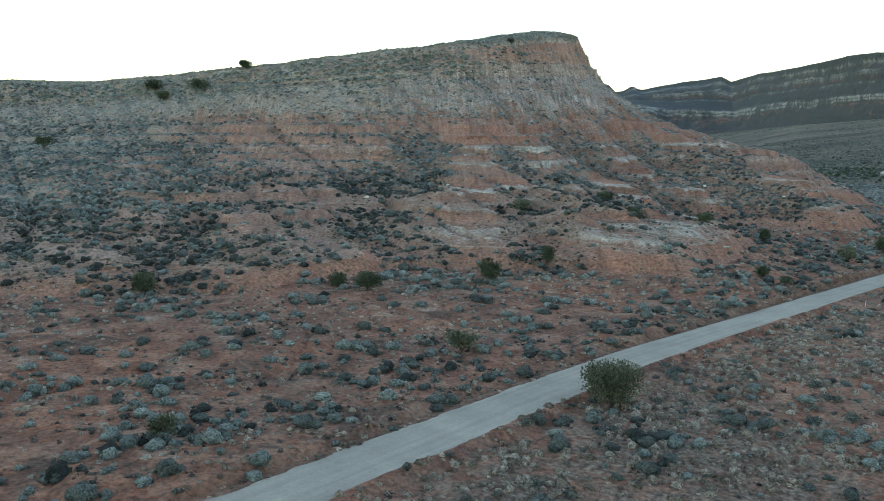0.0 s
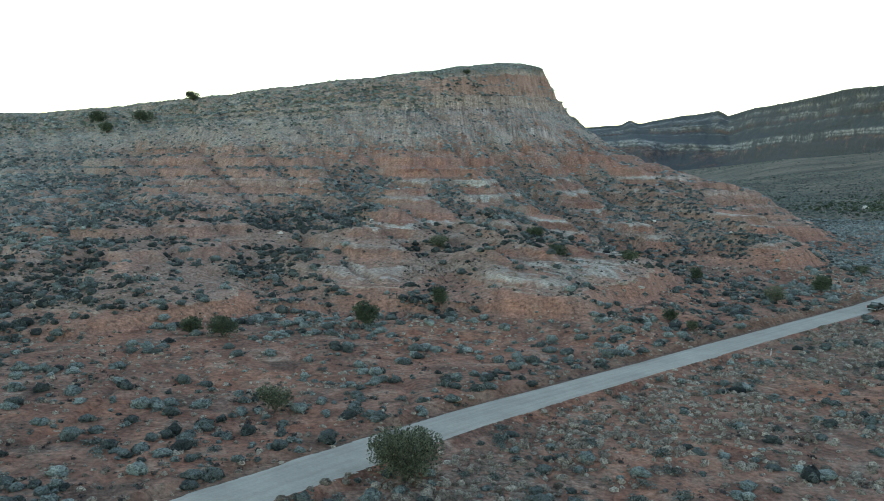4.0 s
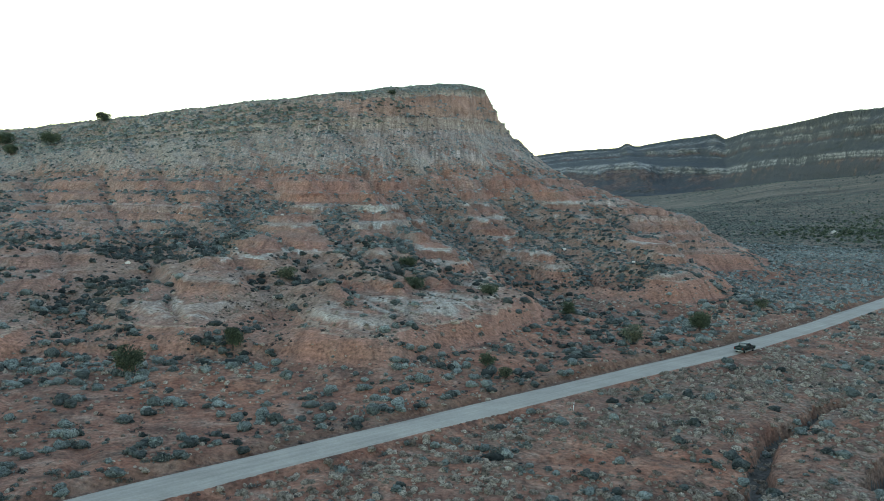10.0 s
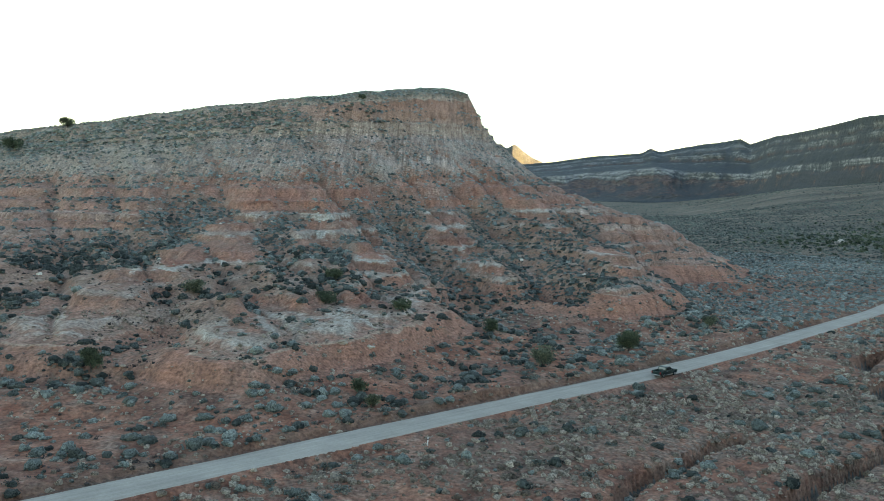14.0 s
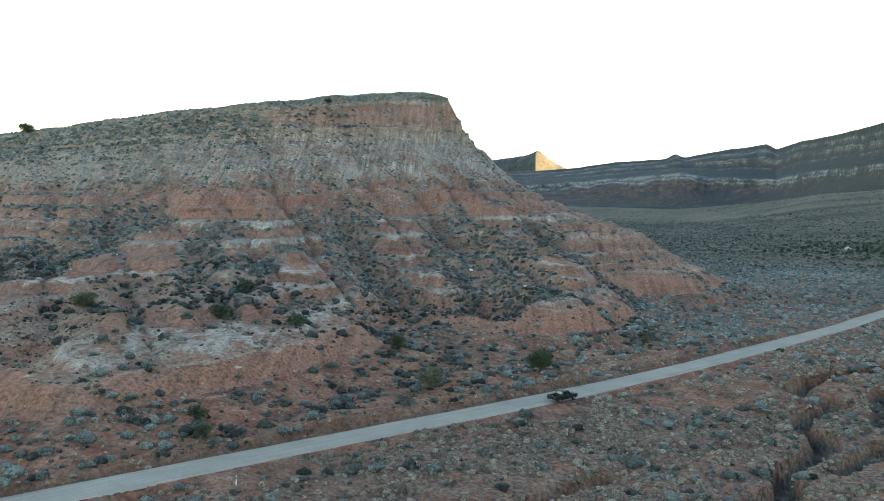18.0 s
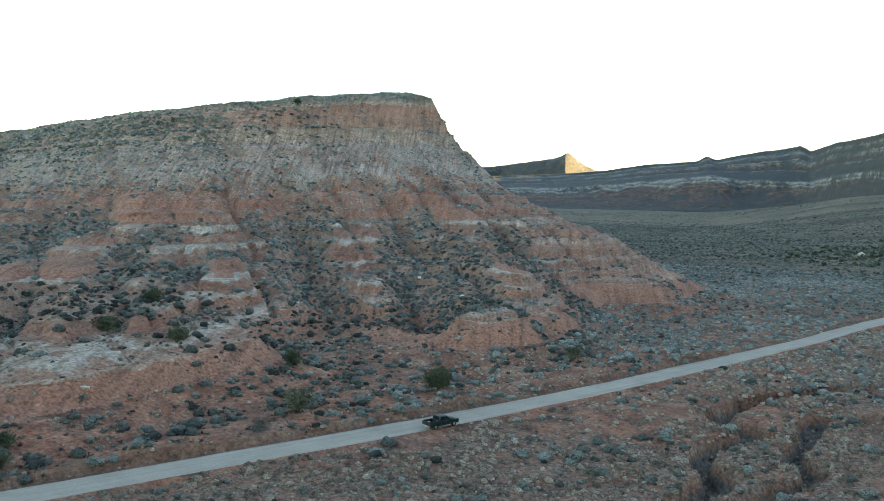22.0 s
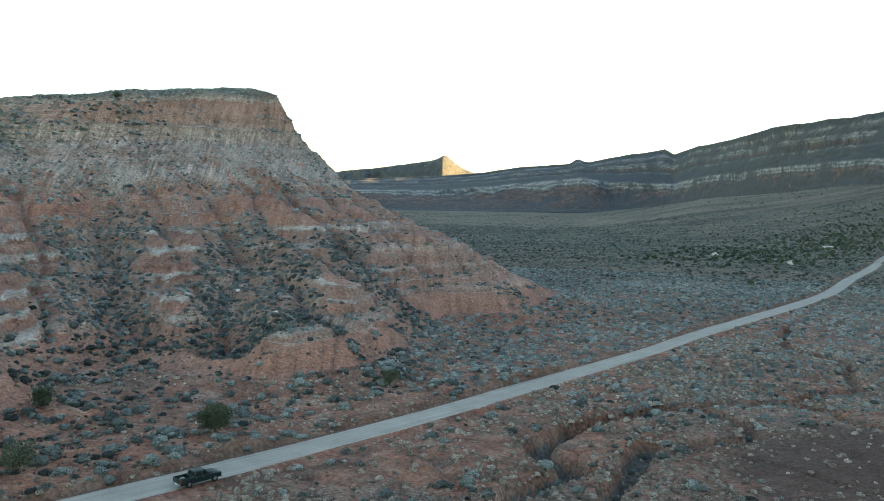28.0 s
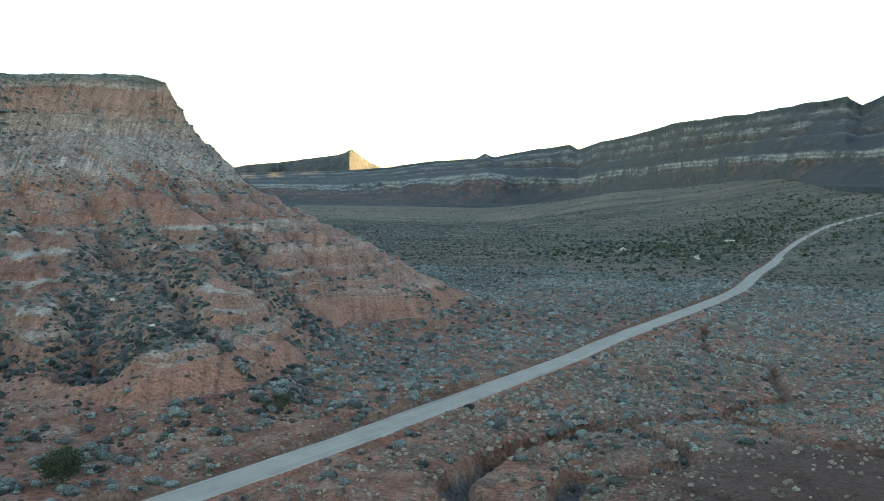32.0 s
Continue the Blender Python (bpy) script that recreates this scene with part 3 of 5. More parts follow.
def road_material():
    mat, nt, bsdf = shader("gravel_road", 0.9)
    tc = nt.nodes.new("ShaderNodeUVMap")
    tc.uv_map = "track"
    sep = nt.nodes.new("ShaderNodeSeparateXYZ")
    nt.links.new(tc.outputs[0], sep.inputs[0])
    geo = nt.nodes.new("ShaderNodeNewGeometry")
    pos = geo.outputs["Position"]
    n1 = noise_tex(nt, 0.18, 5, 0.6, pos)
    n2 = noise_tex(nt, 3.0, 5, 0.7, pos)
    stretch = nt.nodes.new("ShaderNodeMapping")
    stretch.inputs["Scale"].default_value = (0.025, 1.4, 1.0)
    nt.links.new(tc.outputs[0], stretch.inputs[0])
    n3 = noise_tex(nt, 1.0, 5, 0.6, stretch.outputs[0])
    base = ramp(nt, n3.outputs[0], [(0.25, (0.285, 0.258, 0.225)), (0.5, (0.345, 0.315, 0.275)), (0.75, (0.40, 0.365, 0.318))])
    stain = ramp(nt, n1.outputs[0], [(0.3, grey(0.85)), (0.7, grey(1.1))])
    col = mix(nt, 1.0, base.outputs[0], stain.outputs[0], "MULTIPLY")
    grit = ramp(nt, n2.outputs[0], [(0.3, grey(0.88)), (0.7, grey(1.1))])
    col = mix(nt, 1.0, col, grit.outputs[0], "MULTIPLY")
    nt.links.new(col, bsdf.inputs["Base Color"])
    bump(nt, bsdf, n2.outputs[0], 0.4, 0.06)
    return mat


GRAVEL = road_material()

# ---- the land as one sheet, fine where it is looked at and coarse round the rest ----
OX, OY = 60.0, -30.0
az = np.concatenate([np.linspace(-180, -47, 18)[:-1], np.linspace(-47, 43, 620), np.linspace(43, 180, 18)[1:]])
rr = np.concatenate([[0.5, 30, 60], np.geomspace(84, 200, 180), np.geomspace(200, 520, 340)[1:], np.geomspace(520, 760, 60)[1:], np.geomspace(760, 4700, 100)[1:]])
A, R = np.meshgrid(np.radians(az), rr)
GX, GY = OX + R * np.sin(A), OY + R * np.cos(A)
GZ, GL, GD, GS, GC = land(GX.ravel(), GY.ravel())
GX, GY = GX.ravel(), GY.ravel()


def growth_at(x, y, level, d_road):
    """How thickly the shrubs stand, 0 to 1."""
    g = 0.42 + 0.45 * fbm(x, y, 28, 3, 101)
    g = np.where(level < 0, g + 0.10, g)
    g += np.where((level > 1.02) & (level < 2), 0.15 + 0.5 * fbm(x, y, 16, 2, 103), 0)
    g += np.where(level > 7.85, 0.4, 0) + np.where((level > 6.4) & (level < 7.8), -0.25 + 0.75 * sstep(40, -40, x), 0)
    g += np.where((level >= 0) & (level < 1), -0.40 + 0.4 * fbm(x, y, 13, 2, 107), 0)
    # the risers of the ledges are bare, the benches and gullies grown over
    f = level * 2.3 + 0.22 * fbm(x, y, 50, 2, 53)
    f = f - np.floor(f)
    riser = sstep(0.42, 0.52, f) * (1 - sstep(0.84, 0.94, f))
    rib = spurs(x, y)
    bare = sstep(-60, 20, x)
    g += np.where((level > 0.9) & (level < 5.0), -0.12 - 0.28 * bare - 0.35 * riser * sstep(0.25, 0.6, rib) * (1 - 0.7 * grown(x, y)) + (0.72 + 0.3 * bare) * grown(x, y), 0)
    g += np.where((level >= 0) & (level < 0.95), 0.85 * grown(x, y), 0) + np.where(level < 0, 0.5 * GULLY_NEAR(x, y), 0) + np.where(level >= 0, 0.3 * sstep(-30, -110, x), 0)
    g -= np.where(level < 0, 0.95 * np.exp(-(((x - 232) / 36) ** 2 + ((y - 206) / 27) ** 2) ** 2), 0)
    far = sstep(300, 600, np.hypot(x - 60, y))
    g += np.where(level < 0, 0.3 * far, 0)
    g *= sstep(ROAD_HALF + 0.5, ROAD_HALF + 2.2, d_road)
    # on the upper face the brush keeps to the runnels
    streak = fbm(0.9 * x + 0.43 * y + 4 * fbm(x, y, 30, 2, 113), (0.43 * x - 0.9 * y) * 0.16, 11, 3, 111)
    g += np.where((level >= 5.0) & (level < 7.6), 0.06 + 0.75 * streak, 0)
    return np.clip(g, -0.25, 1)


GROW = growth_at(GX, GY, GL, GD)
nr, na = len(rr), len(az)
idx = np.arange(nr * na).reshape(nr, na)
quads = np.stack([idx[:-1, :-1], idx[:-1, 1:], idx[1:, 1:], idx[1:, :-1]], -1).reshape(-1, 4)
on_mesa = (GL[quads] >= 0).all(1)


def sheet(name, faces):
    used, inv = np.unique(faces, return_inverse=True)
    me = mesh_np(name, np.stack([GX[used], GY[used], GZ[used]], 1), inv.reshape(-1, 4)[:, ::-1], LAND)
    add_attr(me, "stratum", GL[used])
    add_attr(me, "growth", np.maximum(GROW[used], 0))
    add_attr(me, "thatch", (GS[used] < 0) * (GL[used] < 0) * sstep(4, 12, GD[used]) * sstep(-0.25, 0.25, fbm(GX[used], GY[used], 24, 4, 161))
             * (1 - np.exp(-(((GX[used] - 232) / 36) ** 2 + ((GY[used] - 206) / 27) ** 2) ** 2)))
    bare = 0.75 * np.exp(-((GD[used] - ROAD_HALF - 1.8) / 1.3) ** 2) * (GS[used] > 0) + 0.8 * np.exp(-((GX[used] - 129) ** 2 + (GY[used] - 213.5) ** 2) / 22)
    add_attr(me, "wash", np.maximum(np.clip((GC[used] - 0.9) / 0.6, 0, 0.88) + 0.12 * (GC[used] > 2.3), np.minimum(bare, 0.85)))
    soil = sstep(60, -60, GX[used]) * sstep(5.1, 5.9, GL[used]) + 0.7 * sstep(8.0, 8.2, GL[used])
    soil = np.maximum(soil, sstep(-70, -150, GX[used]) * (GL[used] > 0.5))
    add_attr(me, "soil", np.clip(soil, 0, 1))
    add_attr(me, "crust", np.clip(1.4 * np.exp(-(((GX[used] - 232) / 36) ** 2 + ((GY[used] - 206) / 27) ** 2) ** 2) + 0.3 * fbm(GX[used], GY[used], 9, 3, 141) - 0.12, 0, 0.95))
    add_attr(me, "dark_edge", np.exp(-((GD[used] - ROAD_HALF - 0.55) / 0.45) ** 2) * (GS[used] > 0))
    add_attr(me, "fan", grown(GX[used], GY[used]) * (GL[used] >= 0) * np.where(GL[used] < 1, 0.8, 1) * (GL[used] < 5))
    add_attr(me, "scrub", np.where(GL[used] < 0, sstep(330, 680, np.hypot(GX[used] - 60, GY[used])), 0))
    return new(name, me)


ground = tagged(sheet("ground", quads[~on_mesa]), "red sandy desert flat with dry grass and eroded washes", "ground", kind="structure")
mesa = tagged(sheet("mesa", quads[on_mesa]), "banded red and cream sandstone mesa with eroded ledges", "hillside", kind="structure")


# ---- the road ----
def road_mesh():
    pts = np.array(smooth_line(ROAD, 3))
    seg = np.gradient(pts, axis=0)
    nrm = np.stack([-seg[:, 1], seg[:, 0]], 1) / np.linalg.norm(seg, axis=1)[:, None]
    along = np.concatenate([[0], np.cumsum(np.linalg.norm(np.diff(pts, axis=0), axis=1))])
    # even steps
    s = np.arange(0, along[-1], 1.5)
    pts = np.stack([np.interp(s, along, pts[:, k]) for k in (0, 1)], 1)
    nrm = np.stack([np.interp(s, along, nrm[:, k]) for k in (0, 1)], 1)
    across = np.linspace(-1, 1, 25)
    half = ROAD_HALF + 0.35 + 0.35 * fbm(s, s * 0, 14, 3, 5)[:, None] + 1.1 * sstep(45, -5, pts[:, :1])
    off = across[None] * half
    x, y = pts[:, :1] + nrm[:, :1] * off, pts[:, 1:] + nrm[:, 1:] * off
    z = road_height(pts[:, 0], pts[:, 1])[:, None] + 0.06 - 0.07 * across[None] ** 2
    for rut in (-0.62, -0.18, 0.2, 0.62):
        z = z - 0.05 * np.exp(-(((across[None] - rut) * half + 0.25 * fbm(s, s * 0, 40, 2, 8)[:, None]) / 0.28) ** 2)
    z = z - 0.16 * sstep(0.9, 1.0, np.abs(across))[None] + 0.02 * fbm(x, y, 1.5, 2, 12)
    n, m = z.shape
    idx = np.arange(n * m).reshape(n, m)
    f = np.stack([idx[:-1, :-1], idx[:-1, 1:], idx[1:, 1:], idx[1:, :-1]], -1).reshape(-1, 4)[:, ::-1]
    me = mesh_np("road", np.stack([x, y, z], -1).reshape(-1, 3), f, GRAVEL)
    uv = me.uv_layers.new(name="track")
    u = np.stack([np.broadcast_to(s[:, None], z.shape), np.broadcast_to(across[None] * ROAD_HALF, z.shape)], -1).reshape(-1, 2)
    uv.data.foreach_set("uv", u[f].astype(np.float32).ravel())
    return me


road = tagged(new("road", road_mesh()), "pale graded gravel road with wheel ruts", "road", kind="structure")


# ---- far mesas ----
def far_material():
    mat, nt, bsdf = shader("hazy_far_rock", 0.95)
    geo = nt.nodes.new("ShaderNodeNewGeometry")
    pos = geo.outputs["Position"]
    lev = nt.nodes.new("ShaderNodeAttribute")
    lev.attribute_name = "stratum"
    big = noise_tex(nt, 0.006, 6, 0.65, pos)
    mid = noise_tex(nt, 0.045, 7, 0.68, pos)
    streak = nt.nodes.new("ShaderNodeMapping")
    streak.inputs["Scale"].default_value = (0.05, 0.05, 0.07)
    nt.links.new(pos, streak.inputs[0])
    n3 = noise_tex(nt, 1.0, 5, 0.65, streak.outputs[0])
    u = math_node(nt, "ADD", lev.outputs["Fac"], math_node(nt, "MULTIPLY_ADD", big.outputs[0], 0.10, -0.05))
    u = math_node(nt, "ADD", u, math_node(nt, "MULTIPLY_ADD", mid.outputs[0], 0.06, -0.03))
    # rock colours with the blue haze of the distance mixed in
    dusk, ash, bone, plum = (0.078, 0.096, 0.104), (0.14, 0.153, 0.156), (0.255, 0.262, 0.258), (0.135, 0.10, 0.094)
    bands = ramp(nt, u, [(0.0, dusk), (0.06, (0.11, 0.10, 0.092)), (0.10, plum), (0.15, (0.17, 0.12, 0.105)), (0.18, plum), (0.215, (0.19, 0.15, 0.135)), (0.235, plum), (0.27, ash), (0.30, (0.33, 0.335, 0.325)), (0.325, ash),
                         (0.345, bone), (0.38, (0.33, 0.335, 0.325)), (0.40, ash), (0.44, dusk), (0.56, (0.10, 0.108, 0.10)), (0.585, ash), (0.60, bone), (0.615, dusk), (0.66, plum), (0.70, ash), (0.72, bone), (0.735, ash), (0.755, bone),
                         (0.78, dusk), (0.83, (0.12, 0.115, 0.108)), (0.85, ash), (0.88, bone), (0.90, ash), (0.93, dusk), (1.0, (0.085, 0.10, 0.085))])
    flute = nt.nodes.new("ShaderNodeMapping")
    flute.inputs["Scale"].default_value = (0.11, 0.11, 0.13)
    nt.links.new(pos, flute.inputs[0])
    n4 = noise_tex(nt, 1.0, 6, 0.7, flute.outputs[0])
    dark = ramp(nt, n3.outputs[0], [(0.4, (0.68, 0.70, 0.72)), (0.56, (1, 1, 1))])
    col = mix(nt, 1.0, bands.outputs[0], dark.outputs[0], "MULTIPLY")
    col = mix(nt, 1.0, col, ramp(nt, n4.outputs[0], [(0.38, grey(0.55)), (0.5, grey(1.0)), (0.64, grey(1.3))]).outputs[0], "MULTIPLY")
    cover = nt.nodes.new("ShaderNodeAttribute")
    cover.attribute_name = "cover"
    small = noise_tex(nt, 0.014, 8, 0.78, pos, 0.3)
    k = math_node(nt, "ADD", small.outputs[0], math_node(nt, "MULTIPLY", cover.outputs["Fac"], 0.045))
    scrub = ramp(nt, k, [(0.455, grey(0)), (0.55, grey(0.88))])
    # scrub, its colour blued for the haze as well
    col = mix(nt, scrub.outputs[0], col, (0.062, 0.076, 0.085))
    nt.links.new(col, bsdf.inputs["Base Color"])
    bump(nt, bsdf, mid.outputs[0], 1.0, 14.0)
    return mat


HAZY_FAR_ROCK = far_material()
HUB = (151.0, 111.0)
# bearing, distance and height of the foot, height of the lower cliff, distance and height of the rim
# past bearing 39 the ridge is unseen, added high to block the low sun
ESCARPMENT = [
    (-20, 3100, 0, 72, 3850, 130), (-3, 2950, 0, 74, 3900, 128), (3.4, 2900, 0, 78, 3900, 150),
    (6.9, 2900, 0, 95, 3800, 168), (9.5, 2900, 2, 110, 3750, 197), (13.7, 2850, 5, 132, 3700, 211), (15.4, 2850, 8, 120, 3600, 232),
    (19.0, 2800, 15, 112, 3480, 262), (19.6, 2780, 18, 110, 3460, 240), (21.1, 2600, 35, 128, 3000, 242), (25.6, 1900, 60, 125, 2050, 218),
    (30.7, 1400, 62, 115, 1600, 198), (36.0, 1120, 58, 110, 1450, 208), (36.8, 1100, 57, 108, 1460, 192), (45, 1000, 50, 120, 1350, 290), (75, 1000, 20, 120, 1350, 330), (135, 1000, 0, 120, 1350, 330)]


def escarpment():
    t = np.array(ESCARPMENT, float)
    a = np.concatenate([np.arange(-20, -4, 0.4), np.arange(-4, 39, 0.055), np.arange(39, 135, 1.0)])
    df, zf, zc, dr, zr = (np.interp(a, t[:, 0], t[:, k]) for k in range(1, 6))
    # round the bends of the plan, keeping the heights seen from the road
    wide = np.arange(-3.0, 3.01, 0.25)
    bell = np.exp(-(wide / 1.3) ** 2)
    bell /= bell.sum()
    tf = sum(b * np.interp(a + o, t[:, 0], t[:, 1]) for b, o in zip(bell, wide))
    tr = sum(b * np.interp(a + o, t[:, 0], t[:, 4]) for b, o in zip(bell, wide))
    zf, zc, zr = 35 + (zf - 35) * tf / df, 35 + (zc - 35) * tf / df, 35 + (zr - 35) * tr / dr
    df, dr = tf, tr
    zr = zr + 20 * np.exp(-((a - 13.35) / 0.42) ** 2) + 3.0 * fbm(a, a * 0, 1.2, 4, 201)
    # fraction of the way back, and of the height, from foot to top
    way = [0, 0.10, 0.22, 0.31, 0.36, 0.375, 0.40, 0.60, 0.78, 0.82, 0.88, 0.94, 0.985, 1.0, 1.05, 1.25, 1.8]
    rise = [0, 0.04, 0.14, 0.24, 0.30, 0.38, 0.41, 0.52, 0.63, 0.73, 0.80, 0.86, 0.90, 0.97, 1.0, 1.01, 0.9]
    w = np.concatenate([np.linspace(0, 1.06, 74), [1.15, 1.3, 1.8]])
    r = np.interp(w, way, rise)
    AA, WW = np.meshgrid(a, w, indexing="ij")
    RR = np.broadcast_to(r, AA.shape)
    lower = np.clip(RR / 0.41, 0, 1)
    upper = np.clip((RR - 0.41) / 0.59, -1, 1.1)
    Z = zf[:, None] + (zc - zf)[:, None] * lower + (zr - zc)[:, None] * np.maximum(upper, 0) - np.where(WW > 1.2, 30, 0)
    D = df[:, None] + (dr - df)[:, None] * WW
    arc = np.broadcast_to(np.concatenate([[0], np.cumsum(np.diff(a) * 0.01745 * df[1:])])[:, None], AA.shape)
    steep = np.exp(-((WW - 0.34) / 0.16) ** 2) + 0.8 * np.exp(-((WW - 0.9) / 0.14) ** 2)
    D = D - 150 * steep * (ridged(arc, Z * 0.4, 170, 4, 211) - 0.62) * np.interp(AA, [20, 27], [1.0, 0.45])
    D = D + 34 * fbm(arc, Z * 2.6, 75, 5, 219, 0.6) - 60 * (ridged(arc, Z * 0.3, 150, 3, 213) - 0.6) * np.interp(AA, [18, 25], [0.2, 1.0])
    Z = Z + 4.0 * fbm(arc, D, 90, 4, 223) * np.clip(RR * 6, 0, 1) * (RR < 0.93)
    Z = np.where((WW < 0.01) | (WW > 1.5), -60, Z)
    x, y = HUB[0] + D * np.sin(np.radians(AA)), HUB[1] + D * np.cos(np.radians(AA))
    n, m = Z.shape
    idx = np.arange(n * m).reshape(n, m)
    f = np.stack([idx[:-1, :-1], idx[1:, :-1], idx[1:, 1:], idx[:-1, 1:]], -1).reshape(-1, 4)
    me = mesh_np("far_mesa", np.stack([x, y, Z], -1).reshape(-1, 3), f[:, ::-1], HAZY_FAR_ROCK)
    # fans of dark scree climb into the pale cliff
    fan = np.clip(0.5 + 0.9 * fbm(arc, Z * 0.2, 48, 4, 227, 0.6), 0, 1)
    add_attr(me, "stratum", (RR - 0.13 * fan * np.clip(1 - np.abs(RR - 0.27) / 0.16, 0, 1)).ravel())
    add_attr(me, "cover", (np.interp(AA, [12, 22], [0.0, 1.0]) * (0.3 + 2.0 * sstep(0.29, 0.22, RR)) + 0.8 * (RR > 0.42) * (RR < 0.62) - 1.4 * np.interp(AA, [11, 16], [1.0, 0.2]) * (RR > 0.2) * (RR < 0.42)).ravel())
    return me


tagged(new("far_mesa", escarpment()), "distant long mesa with pale banded cliffs in shade, extended by an unseen sun-blocking ridge", "mesa", kind="structure")


def butte():
    a = np.linspace(-6, 9, 260)
    crest = np.interp(a, [-6, -2.5, -0.3, 3.3, 3.9, 4.3, 4.5, 4.9, 5.6, 6.9, 9], [140, 190, 210, 244, 258, 276, 272, 250, 222, 176, 100])
    crest = crest + 4 * fbm(a, a * 0, 0.8, 3, 231)
    w = np.linspace(-1, 1, 50)
    AA, WW = np.meshgrid(a, w, indexing="ij")
    # the sunward flank turns away from a sharp prow
    D = 4330 + 380 * WW + 230 * np.maximum(0, AA - 4.15) + 40 * np.maximum(0, 4.15 - AA) + 70 * fbm(AA * 75, WW * 380, 90, 4, 235, 0.6)
    prof = np.interp(np.abs(WW), [0, 0.05, 0.2, 0.28, 0.6, 1], [1, 0.97, 0.80, 0.62, 0.4, 0.0])
    Z = crest[:, None] * prof + 9 * fbm(AA * 75, D, 120, 4, 233) * (prof < 0.95)
    x, y = HUB[0] + D * np.sin(np.radians(AA)), HUB[1] + D * np.cos(np.radians(AA))
    n, m = Z.shape
    idx = np.arange(n * m).reshape(n, m)
    f = np.stack([idx[:-1, :-1], idx[1:, :-1], idx[1:, 1:], idx[:-1, 1:]], -1).reshape(-1, 4)
    me = mesh_np("butte", np.stack([x, y, Z], -1).reshape(-1, 3), f[:, ::-1], HAZY_FAR_ROCK)
    add_attr(me, "cover", (0 * prof).ravel())
    add_attr(me, "stratum", (0.44 + 0.10 * prof + 0.05 * np.clip(Z / 260, 0, 1)).ravel())
    return me


tagged(new("butte", butte()), "far pointed butte with one flank lit by low sun", "butte", kind="structure")


# ---- plants ----
def leaf_material(name, dark, light, dry=None):
    mat, nt, bsdf = shader(name, 0.85)
    tint = nt.nodes.new("ShaderNodeAttribute")
    tint.attribute_name = "tint"
    isl = nt.nodes.new("ShaderNodeNewGeometry")
    info = nt.nodes.new("ShaderNodeObjectInfo")
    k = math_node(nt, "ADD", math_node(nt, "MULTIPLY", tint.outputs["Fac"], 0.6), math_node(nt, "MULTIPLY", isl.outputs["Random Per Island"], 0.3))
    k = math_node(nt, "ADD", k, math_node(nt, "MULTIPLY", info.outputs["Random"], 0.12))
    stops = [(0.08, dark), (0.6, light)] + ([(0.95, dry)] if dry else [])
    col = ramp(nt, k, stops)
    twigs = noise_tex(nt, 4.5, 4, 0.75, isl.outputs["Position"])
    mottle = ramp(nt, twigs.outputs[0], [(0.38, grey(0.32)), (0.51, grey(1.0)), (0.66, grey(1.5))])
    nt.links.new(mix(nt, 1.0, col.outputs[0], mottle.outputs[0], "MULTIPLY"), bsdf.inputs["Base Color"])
    bump(nt, bsdf, twigs.outputs[0], 1.0, 0.35)
    return mat


SAGE = leaf_material("sage_leaves", (0.030, 0.038, 0.036), (0.205, 0.245, 0.225), (0.34, 0.38, 0.345))
BLACKBRUSH = leaf_material("blackbrush_twigs", (0.040, 0.033, 0.031), (0.135, 0.112, 0.104), (0.20, 0.175, 0.16))
STRAW = leaf_material("dry_grass", (0.15, 0.115, 0.088), (0.42, 0.345, 0.275), (0.54, 0.47, 0.385))
RIM_BRUSH = leaf_material("rim_brush_leaves", (0.06, 0.073, 0.055), (0.20, 0.225, 0.175), (0.31, 0.325, 0.265))
VALLEY_BRUSH = leaf_material("valley_brush_leaves", (0.028, 0.036, 0.031), (0.115, 0.138, 0.116), (0.22, 0.235, 0.20))
GREEN = leaf_material("juniper_leaves", (0.042, 0.060, 0.040), (0.120, 0.155, 0.098))
OLIVE = leaf_material("olive_leaves", (0.062, 0.078, 0.054), (0.175, 0.20, 0.135), (0.25, 0.27, 0.19))


def bark_material():
    mat, nt, bsdf = shader("bark", 0.95)
    tc = nt.nodes.new("ShaderNodeTexCoord")
    n = noise_tex(nt, 6, 5, 0.7, tc.outputs["Object"])
    nt.links.new(ramp(nt, n.outputs[0], [(0.3, (0.06, 0.045, 0.035)), (0.7, (0.17, 0.14, 0.115))]).outputs[0], bsdf.inputs["Base Color"])
    bump(nt, bsdf, n.outputs[0], 0.6, 0.03)
    return mat


BARK = bark_material()


